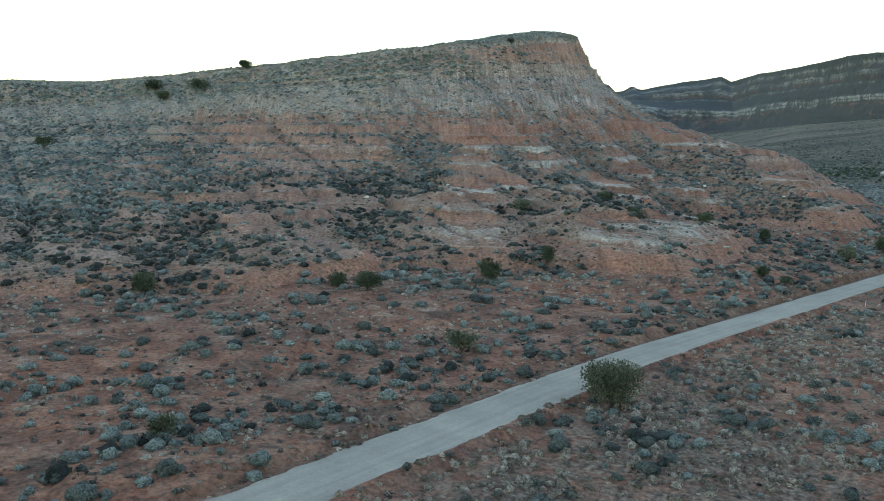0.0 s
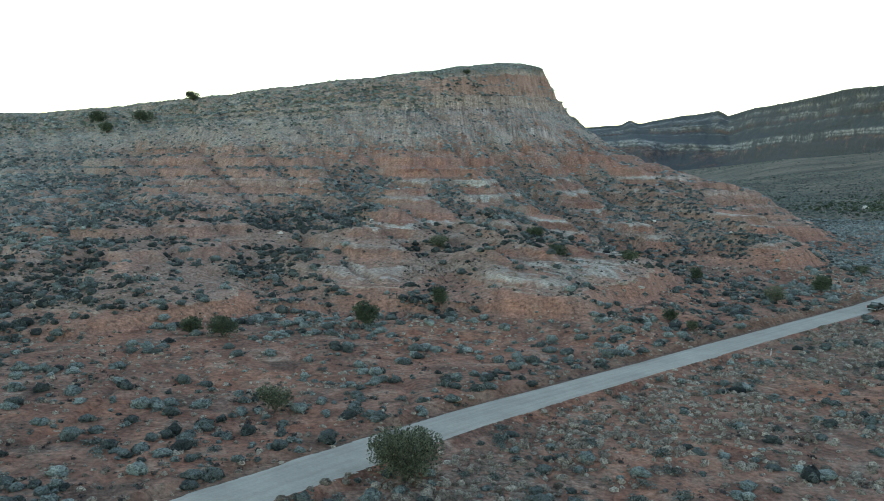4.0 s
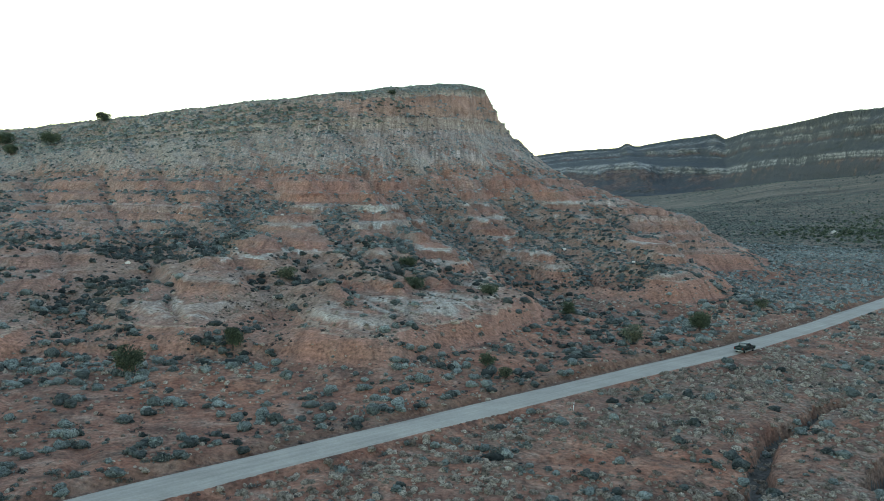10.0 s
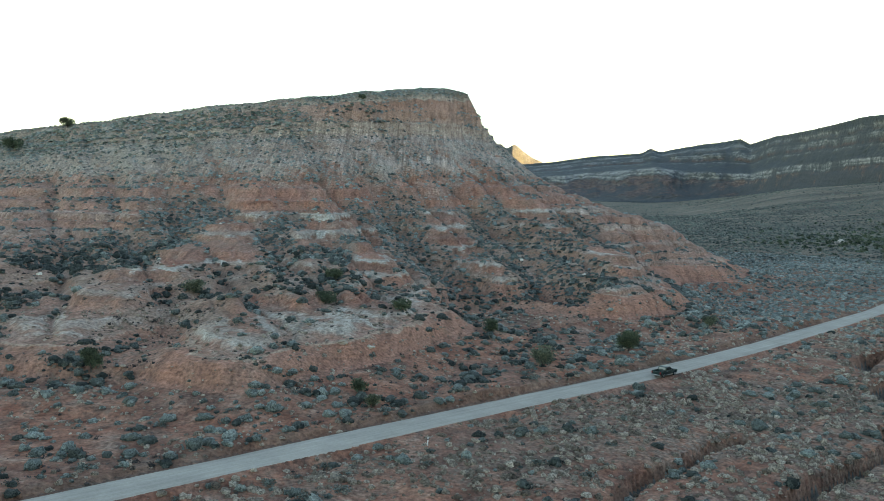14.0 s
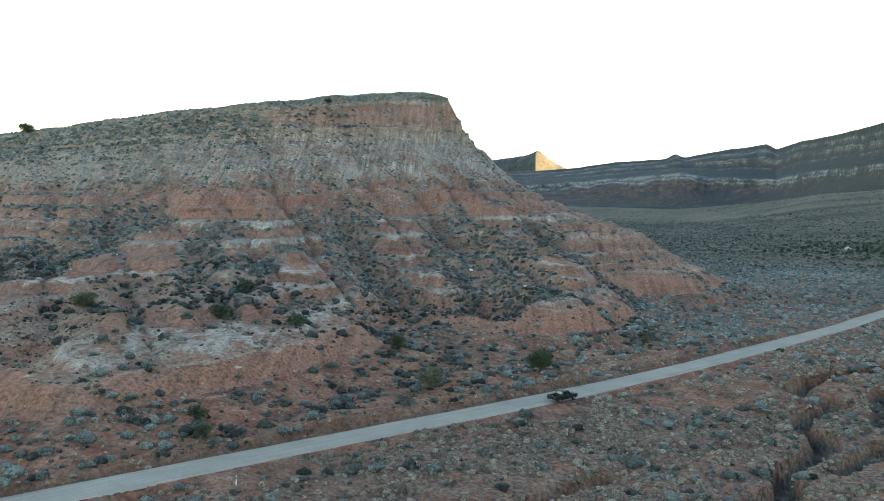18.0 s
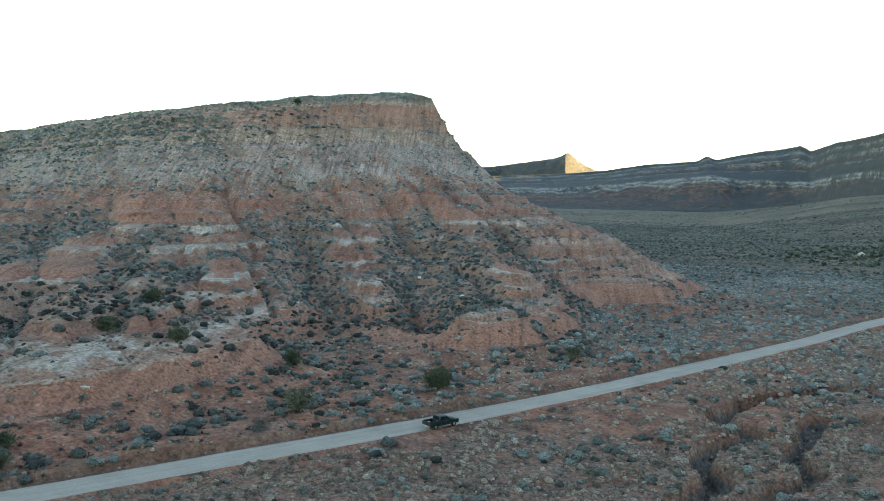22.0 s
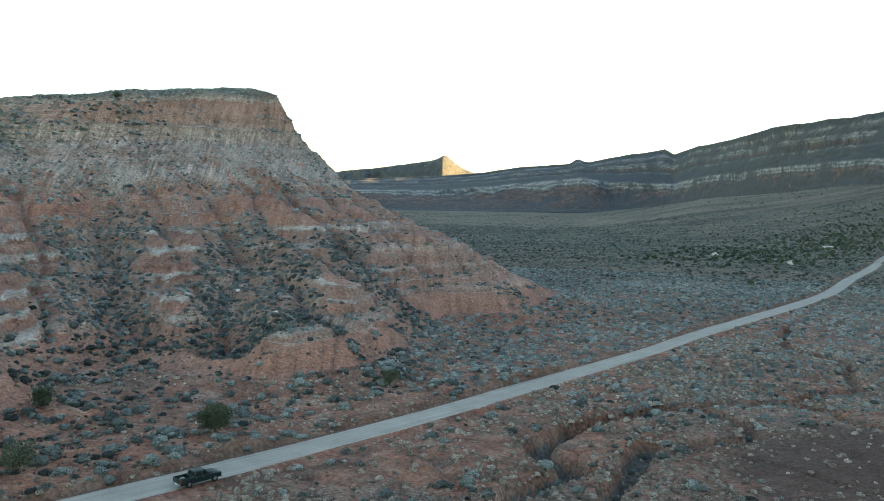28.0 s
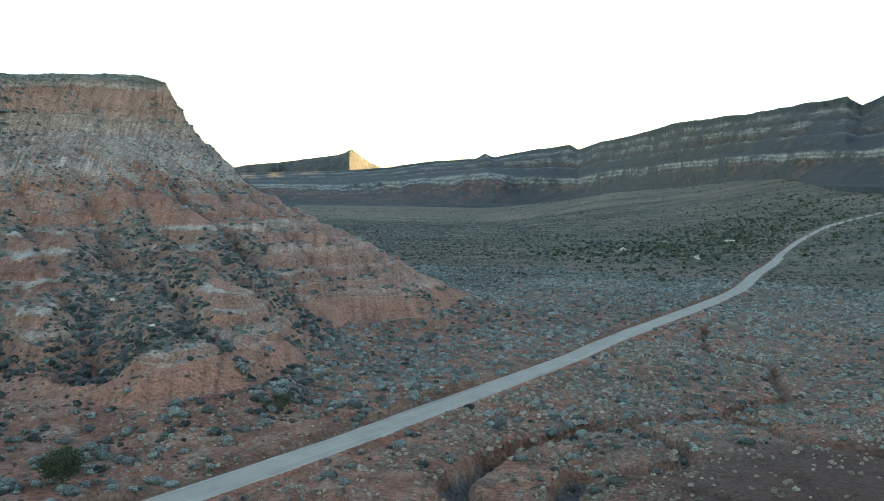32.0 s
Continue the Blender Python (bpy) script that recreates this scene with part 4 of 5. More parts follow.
def sprays(rng, n, wide, tall, leaf, lobes=4, upright=0.6, core=True):
    """A shrub one unit tall: n small sprays of leaves round an uneven dome. Vertices and quads."""
    cen = rng.normal(0, 0.33, (lobes, 3)) * (wide, wide, 0)
    size = rng.uniform(0.55, 1.0, lobes)
    pick = rng.integers(0, lobes, n)
    v = rng.normal(0, 1, (n, 3))
    v[:, 2] = np.abs(v[:, 2]) * 0.9 + 0.12
    v /= np.linalg.norm(v, axis=1)[:, None]
    rad = (0.72 + 0.28 * rng.random(n)) * size[pick]
    p = cen[pick] + v * rad[:, None] * (wide * 0.55, wide * 0.55, tall * 0.9)
    # each spray lies roughly along the outside of the bush
    out = np.cross(v, rng.normal(0, 1, (n, 3))) + rng.normal(0, 0.3, (n, 3))
    out[:, 2] += upright * 0.5
    out[::2] = v[::2] + rng.normal(0, 0.4, (len(v[::2]), 3)) + (0, 0, 0.4)
    out /= np.linalg.norm(out, axis=1)[:, None]
    side = np.cross(out, v + rng.normal(0, 0.45, (n, 3)))
    side /= np.linalg.norm(side, axis=1)[:, None]
    ln, wd = leaf * rng.uniform(0.7, 1.2, (n, 1)), leaf * rng.uniform(0.4, 0.65, (n, 1))
    q = np.stack([p - side * wd * 0.6 - out * ln * 0.5, p + side * wd * 0.6 - out * ln * 0.5, p + side * wd + out * ln * 0.25, p - side * wd * 0.4 + out * ln * 0.6], 1)
    q[:, :, 2] = np.maximum(q[:, :, 2], -0.05)
    return q.reshape(-1, 3), np.arange(4 * n).reshape(n, 4)


def dome(rng, wide, tall, rings=2, jag=0.16):
    """A low uneven hump of quads, wider above than at its root: the body of a tuft or a shrub."""
    a = np.arange(6) * math.pi / 3
    rows = []
    prof = [(0.72, -0.12), (1.0, 0.42), (0.68, 0.82)] if rings == 2 else [(0.92, -0.1), (0.78, 0.55)]
    for k, (pr, pz) in enumerate(prof):
        r = wide * pr * (1 + rng.uniform(-jag, jag, 6))
        z = tall * pz + (0 if k == 0 else tall * rng.uniform(-jag, jag, 6))
        rows.append(np.stack([r * np.cos(a + 0.4 * k), r * np.sin(a + 0.4 * k), z + 0 * a], 1))
    f = [[6 * k + j, 6 * k + (j + 1) % 6, 6 * k + 6 + (j + 1) % 6, 6 * k + 6 + j] for k in range(len(prof) - 1) for j in range(6)]
    t = 6 * (len(prof) - 1)
    f += [[t, t + 1, t + 2, t + 6], [t + 2, t + 3, t + 4, t + 6], [t + 4, t + 5, t, t + 6]]
    rows.append(np.array([[wide * rng.uniform(-0.15, 0.15), wide * rng.uniform(-0.15, 0.15), tall * rng.uniform(0.92, 1.05)]]))
    return np.concatenate(rows), np.array(f)


def joined(body, *shapes, body_shade=0.5):
    """A shrub of a woody body, tinted darker for the shade inside it, and leafy sprays: vertices, quads and how light
    each vertex is tinted.
    """
    v, f, n, w = [], [], 0, []
    for k, (a, b) in enumerate((body,) + shapes):
        v.append(a)
        f.append(b + n)
        n += len(a)
        w.append(np.full(len(a), body_shade if k == 0 else 1.0))
    return np.concatenate(v), np.concatenate(f), np.concatenate(w)


def scatter_mesh(name, shapes, x, y, z, size, squash, tint, material, rng, smooth=False):
    """One joined mesh of many shrubs."""
    V, F, T, base = [], [], [], 0
    pick = rng.integers(0, len(shapes), len(x))
    for k, (v, f, *w) in enumerate(shapes):
        on = np.flatnonzero(pick == k)
        if not len(on):
            continue
        a = rng.uniform(0, 2 * math.pi, len(on))
        c, s = np.cos(a)[:, None], np.sin(a)[:, None]
        sx = size[on][:, None]
        vx = (v[None, :, 0] * c - v[None, :, 1] * s) * sx + x[on][:, None]
        vy = (v[None, :, 0] * s + v[None, :, 1] * c) * sx + y[on][:, None]
        vz = v[None, :, 2] * sx * squash[on][:, None] + z[on][:, None]
        V.append(np.stack([vx, vy, vz], -1).reshape(-1, 3))
        F.append((f[None] + (np.arange(len(on)) * len(v))[:, None, None]).reshape(-1, f.shape[1]) + base)
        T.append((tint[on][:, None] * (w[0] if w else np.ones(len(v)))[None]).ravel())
        base += len(on) * len(v)
    me = mesh_np(name, np.concatenate(V), np.concatenate(F), material, smooth=smooth)
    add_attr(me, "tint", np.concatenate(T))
    return me


def in_sight(x, y):
    """The stretch of the plan that lies before the drone's way."""
    return (x > -14 - 0.58 * y) & (x < 160 + 0.86 * np.maximum(y - 105, 0)) & (y > 60 + 0.72 * np.maximum(0, x - 30))


def candidates(rng, n, near, far):
    """Random places on a fan of land before the drone's way."""
    r = np.sqrt(rng.uniform(near**2, far**2, n))
    a = np.radians(rng.uniform(-47, 43, n))
    x, y = OX + r * np.sin(a), OY + r * np.cos(a)
    on = in_sight(x, y)
    return x[on], y[on]


def plant(name, rng, n, near, far, shapes, size, material, label, category, thick=1.0, spare=0.0, keep=None, clump=None):
    x, y = candidates(rng, n, near, far)
    z, lev, d, side, cut = land(x, y)
    g = growth_at(x, y, lev, d)
    ok = (rng.random(len(x)) < np.clip(g * thick + spare, 0, 1)) & (d > ROAD_HALF + 0.8) & ((cut < 1.2) | ((cut > 2.2) & (rng.random(len(x)) < 0.75)))
    if clump is not None:
        ok &= rng.random(len(x)) < np.clip(0.75 + 1.7 * fbm(x, y, clump, 3, len(name)), 0.08, 1)
    if keep is not None:
        ok &= keep(x, y, lev)
    # shrubs are tinted darker in the gullies, paler on the top
    dim = np.where((lev >= 0) & (lev < 5.5), 0.42 * grown(x, y), np.where(lev > 7.8, -0.1, np.where(lev > 6.3, 0.04, np.where(y > 480, -0.04, 0))))
    small = np.where(lev > 7.8, 0.65, np.where((lev > 5.2) & (lev < 6.5), 0.75, 1.0))[ok]
    x, y, z = x[ok], y[ok], z[ok]
    s = (size[0] + (size[1] - size[0]) * rng.random(len(x)) ** 1.8) * small
    s = np.minimum(s, (d[ok] - ROAD_HALF + 0.1) / 0.95)
    tint = np.clip(0.45 + 0.4 * fbm(x, y, 45, 2, 301) + rng.normal(0, 0.3, len(x)) - dim[ok], 0, 1)
    me = scatter_mesh(name, shapes, x, y, z - 0.05 * s, s, rng.uniform(0.65, 1.05, len(x)), tint, material, rng, True)
    return tagged(new(name, me), label, category, kind="stuff")


rng = np.random.default_rng(7)


def lobed(rng, lobes, wide, tall, leaves, leaf):
    """A shrub of several round cushions that lean out from one root, with loose sprays on them."""
    v, f, w, n = [], [], [], 0
    for k in range(lobes):
        a, r = 2 * math.pi * (k + rng.uniform(-0.3, 0.3)) / max(lobes - 1, 1), (0 if k == 0 else wide * rng.uniform(0.3, 0.5))
        big = wide * (0.62 if k == 0 else rng.uniform(0.28, 0.46))
        dv, df = dome(rng, big, tall * (1 if k == 0 else rng.uniform(0.5, 0.85)), 2, 0.22)
        v.append(dv + (r * math.cos(a), r * math.sin(a), 0))
        f.append(df + n)
        # root shade painted in: each cushion's tint lightens from root to top
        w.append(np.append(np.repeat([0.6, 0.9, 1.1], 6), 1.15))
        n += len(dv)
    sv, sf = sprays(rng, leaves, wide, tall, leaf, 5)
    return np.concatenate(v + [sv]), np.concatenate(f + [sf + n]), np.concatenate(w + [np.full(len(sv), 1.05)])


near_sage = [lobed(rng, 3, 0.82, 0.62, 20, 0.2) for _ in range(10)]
mid_sage = [joined(dome(rng, 0.72, 0.62, 1, 0.35), sprays(rng, 3, 1.0, 0.85, 0.36, 3), body_shade=0.8) for _ in range(2)]
box = np.array([[0, 1, 5, 4], [1, 2, 6, 5], [2, 3, 7, 6], [3, 0, 4, 7], [4, 5, 6, 7]])
ring = np.array([[1, 0, -0.15], [0, 1, -0.15], [-1, 0, -0.15], [0, -1, -0.15], [0.6, 0.1, 0.7], [0.1, 0.6, 0.6], [-0.6, 0.1, 0.75], [0, -0.6, 0.65]])
tiny_sage = [(ring * (1, 1, 0.9) + rng.normal(0, 0.13, (8, 3)), box) for _ in range(8)]
near_tuft = [joined(dome(rng, rng.uniform(0.6, 0.85), rng.uniform(0.6, 0.85), 1, 0.28), sprays(rng, 2, 1.0, 0.8, 0.3, 3, 0.9), body_shade=1.0) for _ in range(12)]
far_tuft = [dome(rng, 0.7, 0.65, 1, 0.3) for _ in range(4)]


def open_side(x, y, l, share):
    """All the land left of the road, and a share of the flat to its right."""
    return (to_line(x, y, ROAD)[1] > 0) | (l >= 0) | (rng.random(len(x)) < share)


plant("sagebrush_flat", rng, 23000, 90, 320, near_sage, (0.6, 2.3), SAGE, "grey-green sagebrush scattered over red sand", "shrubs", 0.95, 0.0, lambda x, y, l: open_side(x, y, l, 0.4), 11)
dark_brush = [joined(dome(rng, 0.42, 0.42, 1, 0.35), sprays(rng, 11, 1.0, 0.8, 0.24, 4), body_shade=0.9) for _ in range(8)]
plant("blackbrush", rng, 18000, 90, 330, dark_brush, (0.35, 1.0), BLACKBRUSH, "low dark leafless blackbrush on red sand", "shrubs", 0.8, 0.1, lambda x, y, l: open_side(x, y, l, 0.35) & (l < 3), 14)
plant("grass_tufts", rng, 50000, 90, 330, near_tuft, (0.28, 0.75), STRAW, "dry straw-coloured grass tufts on red sand", "grass", 0.65, 0.25,
      lambda x, y, l: (to_line(x, y, ROAD)[1] > 0) & (l < 1.5), 10)
plant("grass_tufts", rng, 120000, 110, 400, near_tuft, (0.32, 0.95), STRAW, "pale dry bunch grass covering the flat beside the washes", "grass", 0.9, 0.45,
      lambda x, y, l: (to_line(x, y, ROAD)[1] < 0) & (rng.random(len(x)) < 1.15 - 0.75 * np.exp(-(((x - 232) / 36) ** 2 + ((y - 206) / 27) ** 2) ** 2)), 12)
plant("sagebrush_slope", rng, 125000, 300, 590, mid_sage[:1] + tiny_sage, (0.32, 1.25), SAGE, "low sagebrush on the mesa ledges and slopes", "shrubs", 1.0, 0.0, lambda x, y, l: open_side(x, y, l, 0.55))
plant("grass_slope", rng, 34000, 310, 590, far_tuft, (0.35, 0.9), STRAW, "dry tufts on the mesa slopes", "grass", 0.7, 0.1, lambda x, y, l: (l < 0) | (rng.random(len(x)) < 0.35))
plant("brush_rim", rng, 84000, 360, 620, mid_sage + tiny_sage, (0.4, 1.5), RIM_BRUSH, "green-grey brush on the upper slope and rim of the mesa", "shrubs", 0.9, 0.05,
      lambda x, y, l: (l > 7.8) | ((l > 6.0 + 0.5 * fbm(x, y, 30, 3, 171)) & (x < 45 + 20 * fbm(x, y, 25, 2, 172))))
plant("brush_distant", rng, 40000, 1300, 2600, tiny_sage, (0.9, 2.6), VALLEY_BRUSH, "distant brush on the flats below the far mesa", "shrubs", 0.45, 0.0, lambda x, y, l: (l < 0) & (x > 0), 60)
plant("sagebrush_far", rng, 120000, 560, 1350, tiny_sage, (0.45, 1.7), VALLEY_BRUSH, "far sagebrush covering the valley floor", "shrubs", 0.75, 0.05, lambda x, y, l: (l < 0) & (x > -100))


# ---- building helpers for single things ----
def part(name, bm, material, parent, label="", smooth=True):
    me = bpy.data.meshes.new(name)
    bm.normal_update()
    bm.to_mesh(me)
    bm.free()
    me.materials.append(material)
    me.polygons.foreach_set("use_smooth", np.full(len(me.polygons), smooth, bool))
    ob = new(name, me)
    ob.parent = parent
    if label:
        ob["label"] = label
    return ob


def part_np(name, verts, faces, material, parent, label="", tint=None, smooth=False):
    me = mesh_np(name, verts, faces, material, smooth)
    if tint is not None:
        add_attr(me, "tint", tint)
    ob = new(name, me)
    ob.parent = parent
    if label:
        ob["label"] = label
    return ob


def thing(name, m, label, category, group=""):
    ob = new(name)
    ob.empty_display_size = 0.2
    ob.matrix_world = m
    return tagged(ob, label, category, group)


def tube(bm, pts, radii, seg=6, cap=True):
    rings = []
    pts = [Vector(p) for p in pts]
    for k, (p, r) in enumerate(zip(pts, radii)):
        d = (pts[min(k + 1, len(pts) - 1)] - pts[max(k - 1, 0)]).normalized()
        u = d.orthogonal().normalized()
        v = d.cross(u)
        rings.append([bm.verts.new(p + r * (math.cos(a) * u + math.sin(a) * v)) for a in [2 * math.pi * j / seg for j in range(seg)]])
    for a, b in zip(rings[:-1], rings[1:]):
        for j in range(seg):
            bm.faces.new((a[j], a[(j + 1) % seg], b[(j + 1) % seg], b[j]))
    if cap:
        bm.faces.new(rings[-1])
        bm.faces.new(rings[0][::-1])


def branching(rng, high, wide, limbs, bend=0.5):
    """Centre lines of the stems of a desert tree: stem, then limbs, with their tips."""
    lines, tips = [], []
    fork = high * rng.uniform(0.08, 0.18)
    for k in range(limbs):
        a = 2 * math.pi * (k + rng.uniform(-0.3, 0.3)) / limbs
        reach, top = wide * rng.uniform(0.45, 0.95), high * rng.uniform(0.5, 0.85)
        p0 = np.array([0.12 * math.cos(a), 0.12 * math.sin(a), fork * rng.uniform(0.6, 1)])
        p1 = np.array([reach * 0.4 * math.cos(a), reach * 0.4 * math.sin(a), fork + (top - fork) * 0.5]) + rng.normal(0, 0.06 * wide, 3)
        p2 = np.array([reach * math.cos(a + bend * rng.normal()), reach * math.sin(a + bend * rng.normal()), top])
        lines.append([p0, p1, p2])
        tips += [p1, p2, (p1 + p2) / 2]
        for _ in range(2):
            q = p1 + (p2 - p1) * rng.uniform(0.1, 0.7)
            e = q + rng.normal(0, 0.22, 3) * (wide, wide, high * 0.6) + (0, 0, 0.12 * high)
            lines.append([q, (q + e) / 2 + rng.normal(0, 0.05, 3), e])
            tips.append(e)
    return lines, tips


def bush_tree(name, x, y, high, wide, seed, leaves, count, leaf, label, category, limbs=6, gap=0.5, group="", sink=0.1, turn=0.0):
    """A small desert tree: several stems from the ground and a ragged crown of leaf sprays. high and wide (half) in metres."""
    r = np.random.default_rng(seed)
    top = thing(name, pose(x, y, float(height(x, y)[0]) - sink, 0, 0, turn), label, category, group)
    lines, tips = branching(r, high, wide, limbs)
    bm = bmesh.new()
    tube(bm, [(0, 0, -0.3), (0.03, 0, 0.1 * high), (0, 0.04, 0.2 * high)], [0.045 * high, 0.036 * high, 0.02 * high], 7)
    part("trunk", bm, BARK, top)
    bm = bmesh.new()
    for k, line in enumerate(lines):
        w = 0.022 * high if k % 3 == 0 else 0.011 * high
        tube(bm, line, [w, w * 0.6, w * 0.2], 5)
    part("limbs", bm, BARK, top)
    tips = np.array(tips)
    pick = r.integers(0, len(tips), count)
    spread = gap * wide * 0.5
    p = tips[pick] + r.normal(0, 1, (count, 3)) * (spread, spread, spread * 0.62)
    # keep to an uneven dome over the ground
    ang = np.arctan2(p[:, 1], p[:, 0])
    lim = wide * (1 + 0.2 * np.sin(3 * ang + seed) + 0.14 * np.sin(7 * ang + 2 * seed))
    d = np.hypot(p[:, 0], p[:, 1])
    p[:, :2] *= np.minimum(1, lim / np.maximum(d, 1e-3))[:, None] ** 0.8
    p[:, 2] = np.clip(p[:, 2], 0.01 * high + 0.2 * high * r.random(count) ** 2, high * (1.04 - 0.22 * (d / (wide * 1.1)) ** 2))
    out = p - np.array([0, 0, 0.35 * high]) + r.normal(0, 0.6 * wide, (count, 3))
    out[:, 2] += 0.3 * high
    out /= np.linalg.norm(out, axis=1)[:, None]
    side = np.cross(out, r.normal(0, 1, (count, 3)))
    side /= np.linalg.norm(side, axis=1)[:, None]
    ln, wd = leaf * r.uniform(0.6, 1.3, (count, 1)), leaf * r.uniform(0.3, 0.6, (count, 1))
    q = np.stack([p - side * wd * 0.5 - out * ln * 0.5, p + side * wd * 0.5 - out * ln * 0.5, p + side * wd + out * ln * 0.2, p - side * wd * 0.5 + out * ln * 0.6], 1)
    tint = np.clip(0.4 + 0.35 * np.sin(tips[pick][:, 0] * 3 + tips[pick][:, 1] * 2) + r.normal(0, 0.15, count), 0, 1)
    part_np("crown", q.reshape(-1, 3), np.arange(4 * count).reshape(-1, 4), leaves, top, tint=np.repeat(tint, 4))
    return top


# ---- trees and tall shrubs ----
bush_tree("roadside_tree", 17.2, 96.6, 5.6, 3.6, 3, OLIVE, 9500, 0.23, "broad olive-green desert tree beside the gravel road", "tree", 8, 0.55)
bush_tree("juniper", 123.3, 221.3, 4.6, 2.3, 5, GREEN, 3200, 0.30, "dense dark green juniper beside the road bank", "tree", 6, 0.6)
bush_tree("desert_bush", 102.4, 201.0, 4.0, 2.6, 8, OLIVE, 1500, 0.28, "loose olive shrub on the road bank", "shrub", 7, 0.5)
bush_tree("desert_bush", 150.4, 251.5, 3.2, 1.9, 9, OLIVE, 1300, 0.26, "loose olive shrub beside the road", "shrub", 6, 0.5)
bush_tree("juniper", 93.9, 230.5, 3.2, 1.7, 11, GREEN, 1500, 0.28, "small dark juniper at the foot of the red ledge", "tree", 5, 0.6)
bush_tree("juniper", 10.0, 166.5, 5.0, 2.1, 12, GREEN, 2400, 0.30, "rounded dark juniper below the red ledge", "tree", 5, 0.6)
bush_tree("juniper", -53.5, 151.5, 4.2, 2.1, 14, GREEN, 2000, 0.30, "dark juniper on the red flat", "tree", 5, 0.6)
bush_tree("juniper", -14.0, 156.5, 3.6, 2.4, 15, GREEN, 2000, 0.30, "spreading dark juniper below the red ledge", "tree", 6, 0.6)
bush_tree("juniper", -19.5, 159.0, 3.0, 1.9, 16, GREEN, 1300, 0.30, "low dark juniper below the red ledge", "tree", 5, 0.6)
bush_tree("desert_bush", 0.8, 118.0, 3.4, 2.3, 17, OLIVE, 1500, 0.26, "green leafy shrub on red sand near the road", "shrub", 7, 0.5)
bush_tree("desert_bush", -31.4, 82.5, 3.2, 1.5, 18, OLIVE, 1500, 0.24, "bright green upright shrub on red sand", "shrub", 5, 0.5)
bush_tree("juniper", 24.0, 180.5, 4.2, 1.7, 19, GREEN, 1500, 0.30, "dark juniper in the cleft of the ledge", "tree", 5, 0.6)
bush_tree("juniper", 55.0, 256.5, 3.4, 2.2, 20, GREEN, 1500, 0.34, "dark juniper on the mesa slope", "tree", 5, 0.6)
bush_tree("juniper", 25.8, 233.5, 3.0, 2.6, 22, OLIVE, 1100, 0.34, "spreading olive shrub on the pale ledge", "shrub", 6, 0.6)
bush_tree("juniper", 56.5, 229.5, 2.6, 3.0, 23, GREEN, 1300, 0.34, "low wide juniper on the pale ledge", "shrub", 6, 0.6)
bush_tree("juniper", 74.0, 223.0, 2.4, 2.2, 24, GREEN, 1000, 0.34, "low dark juniper above the red ledge", "shrub", 5, 0.6)
bush_tree("desert_bush", 69.4, 174.5, 2.6, 1.7, 25, GREEN, 900, 0.28, "dark green shrub on the red slope", "shrub", 5, 0.5)
bush_tree("desert_bush", 72.0, 169.5, 2.0, 1.5, 26, OLIVE, 800, 0.26, "olive shrub on the road bank", "shrub", 5, 0.5)
bush_tree("mesa_top_tree", -82.8, 416.0, 4.6, 2.9, 27, GREEN, 1600, 0.45, "lone tree standing on the mesa skyline", "tree", 9, 0.7)
bush_tree("juniper", -104.0, 409.0, 5.2, 4.2, 28, GREEN, 1100, 0.6, "dark juniper on the mesa shoulder", "tree", 6, 0.6)
bush_tree("juniper", -127.0, 417.0, 4.8, 4.6, 29, GREEN, 1100, 0.6, "dark juniper on the mesa shoulder", "tree", 6, 0.6)
bush_tree("juniper", -119.0, 405.0, 4.6, 3.0, 30, GREEN, 800, 0.6, "dark juniper on the pale upper slope", "tree", 5, 0.6)
bush_tree("juniper", -140.0, 321.0, 5.2, 3.2, 31, GREEN, 1000, 0.5, "dark juniper on the grassy slope", "tree", 5, 0.6)
bush_tree("juniper", 46.0, 428.0, 2.4, 1.9, 32, GREEN, 400, 0.5, "small juniper on the mesa top", "tree", 5, 0.6)


def dead_tree(x, y, high, seed):
    r = np.random.default_rng(seed)
    top = thing("dead_tree", pose(x, y, float(height(x, y)[0]) - 0.1), "bare grey dead tree on the bank of the wash", "tree")
    bm = bmesh.new()
    tube(bm, [(0, 0, -0.2), (0.1, 0.05, 0.45 * high), (0.02, 0.1, high)], [0.13, 0.09, 0.02], 6)
    part("trunk", bm, BARK, top)
    for k in range(9):
        bm = bmesh.new()
        h, a = high * r.uniform(0.3, 0.85), r.uniform(0, 6.28)
        ln = high * r.uniform(0.15, 0.38)
        p = Vector((0.06, 0.07, h))
        e = p + Vector((math.cos(a) * ln * 0.6, math.sin(a) * ln * 0.6, ln * 0.7))
        tube(bm, [p, (p + e) / 2 + Vector((0, 0, -0.08)), e], [0.045, 0.03, 0.008], 4)
        e2 = (p + e) / 2 + Vector((r.normal() * 0.3, r.normal() * 0.3, 0.5))
        tube(bm, [(p + e) / 2 + Vector((0, 0, -0.08)), e2], [0.02, 0.006], 4)
        part("branch", bm, BARK, top)
    return top


dead_tree(185.6, 233.0, 3.6, 41)

# single sagebrush along the road and the washes, each a thing of its own
rng2 = np.random.default_rng(99)
SAGE_KINDS = []
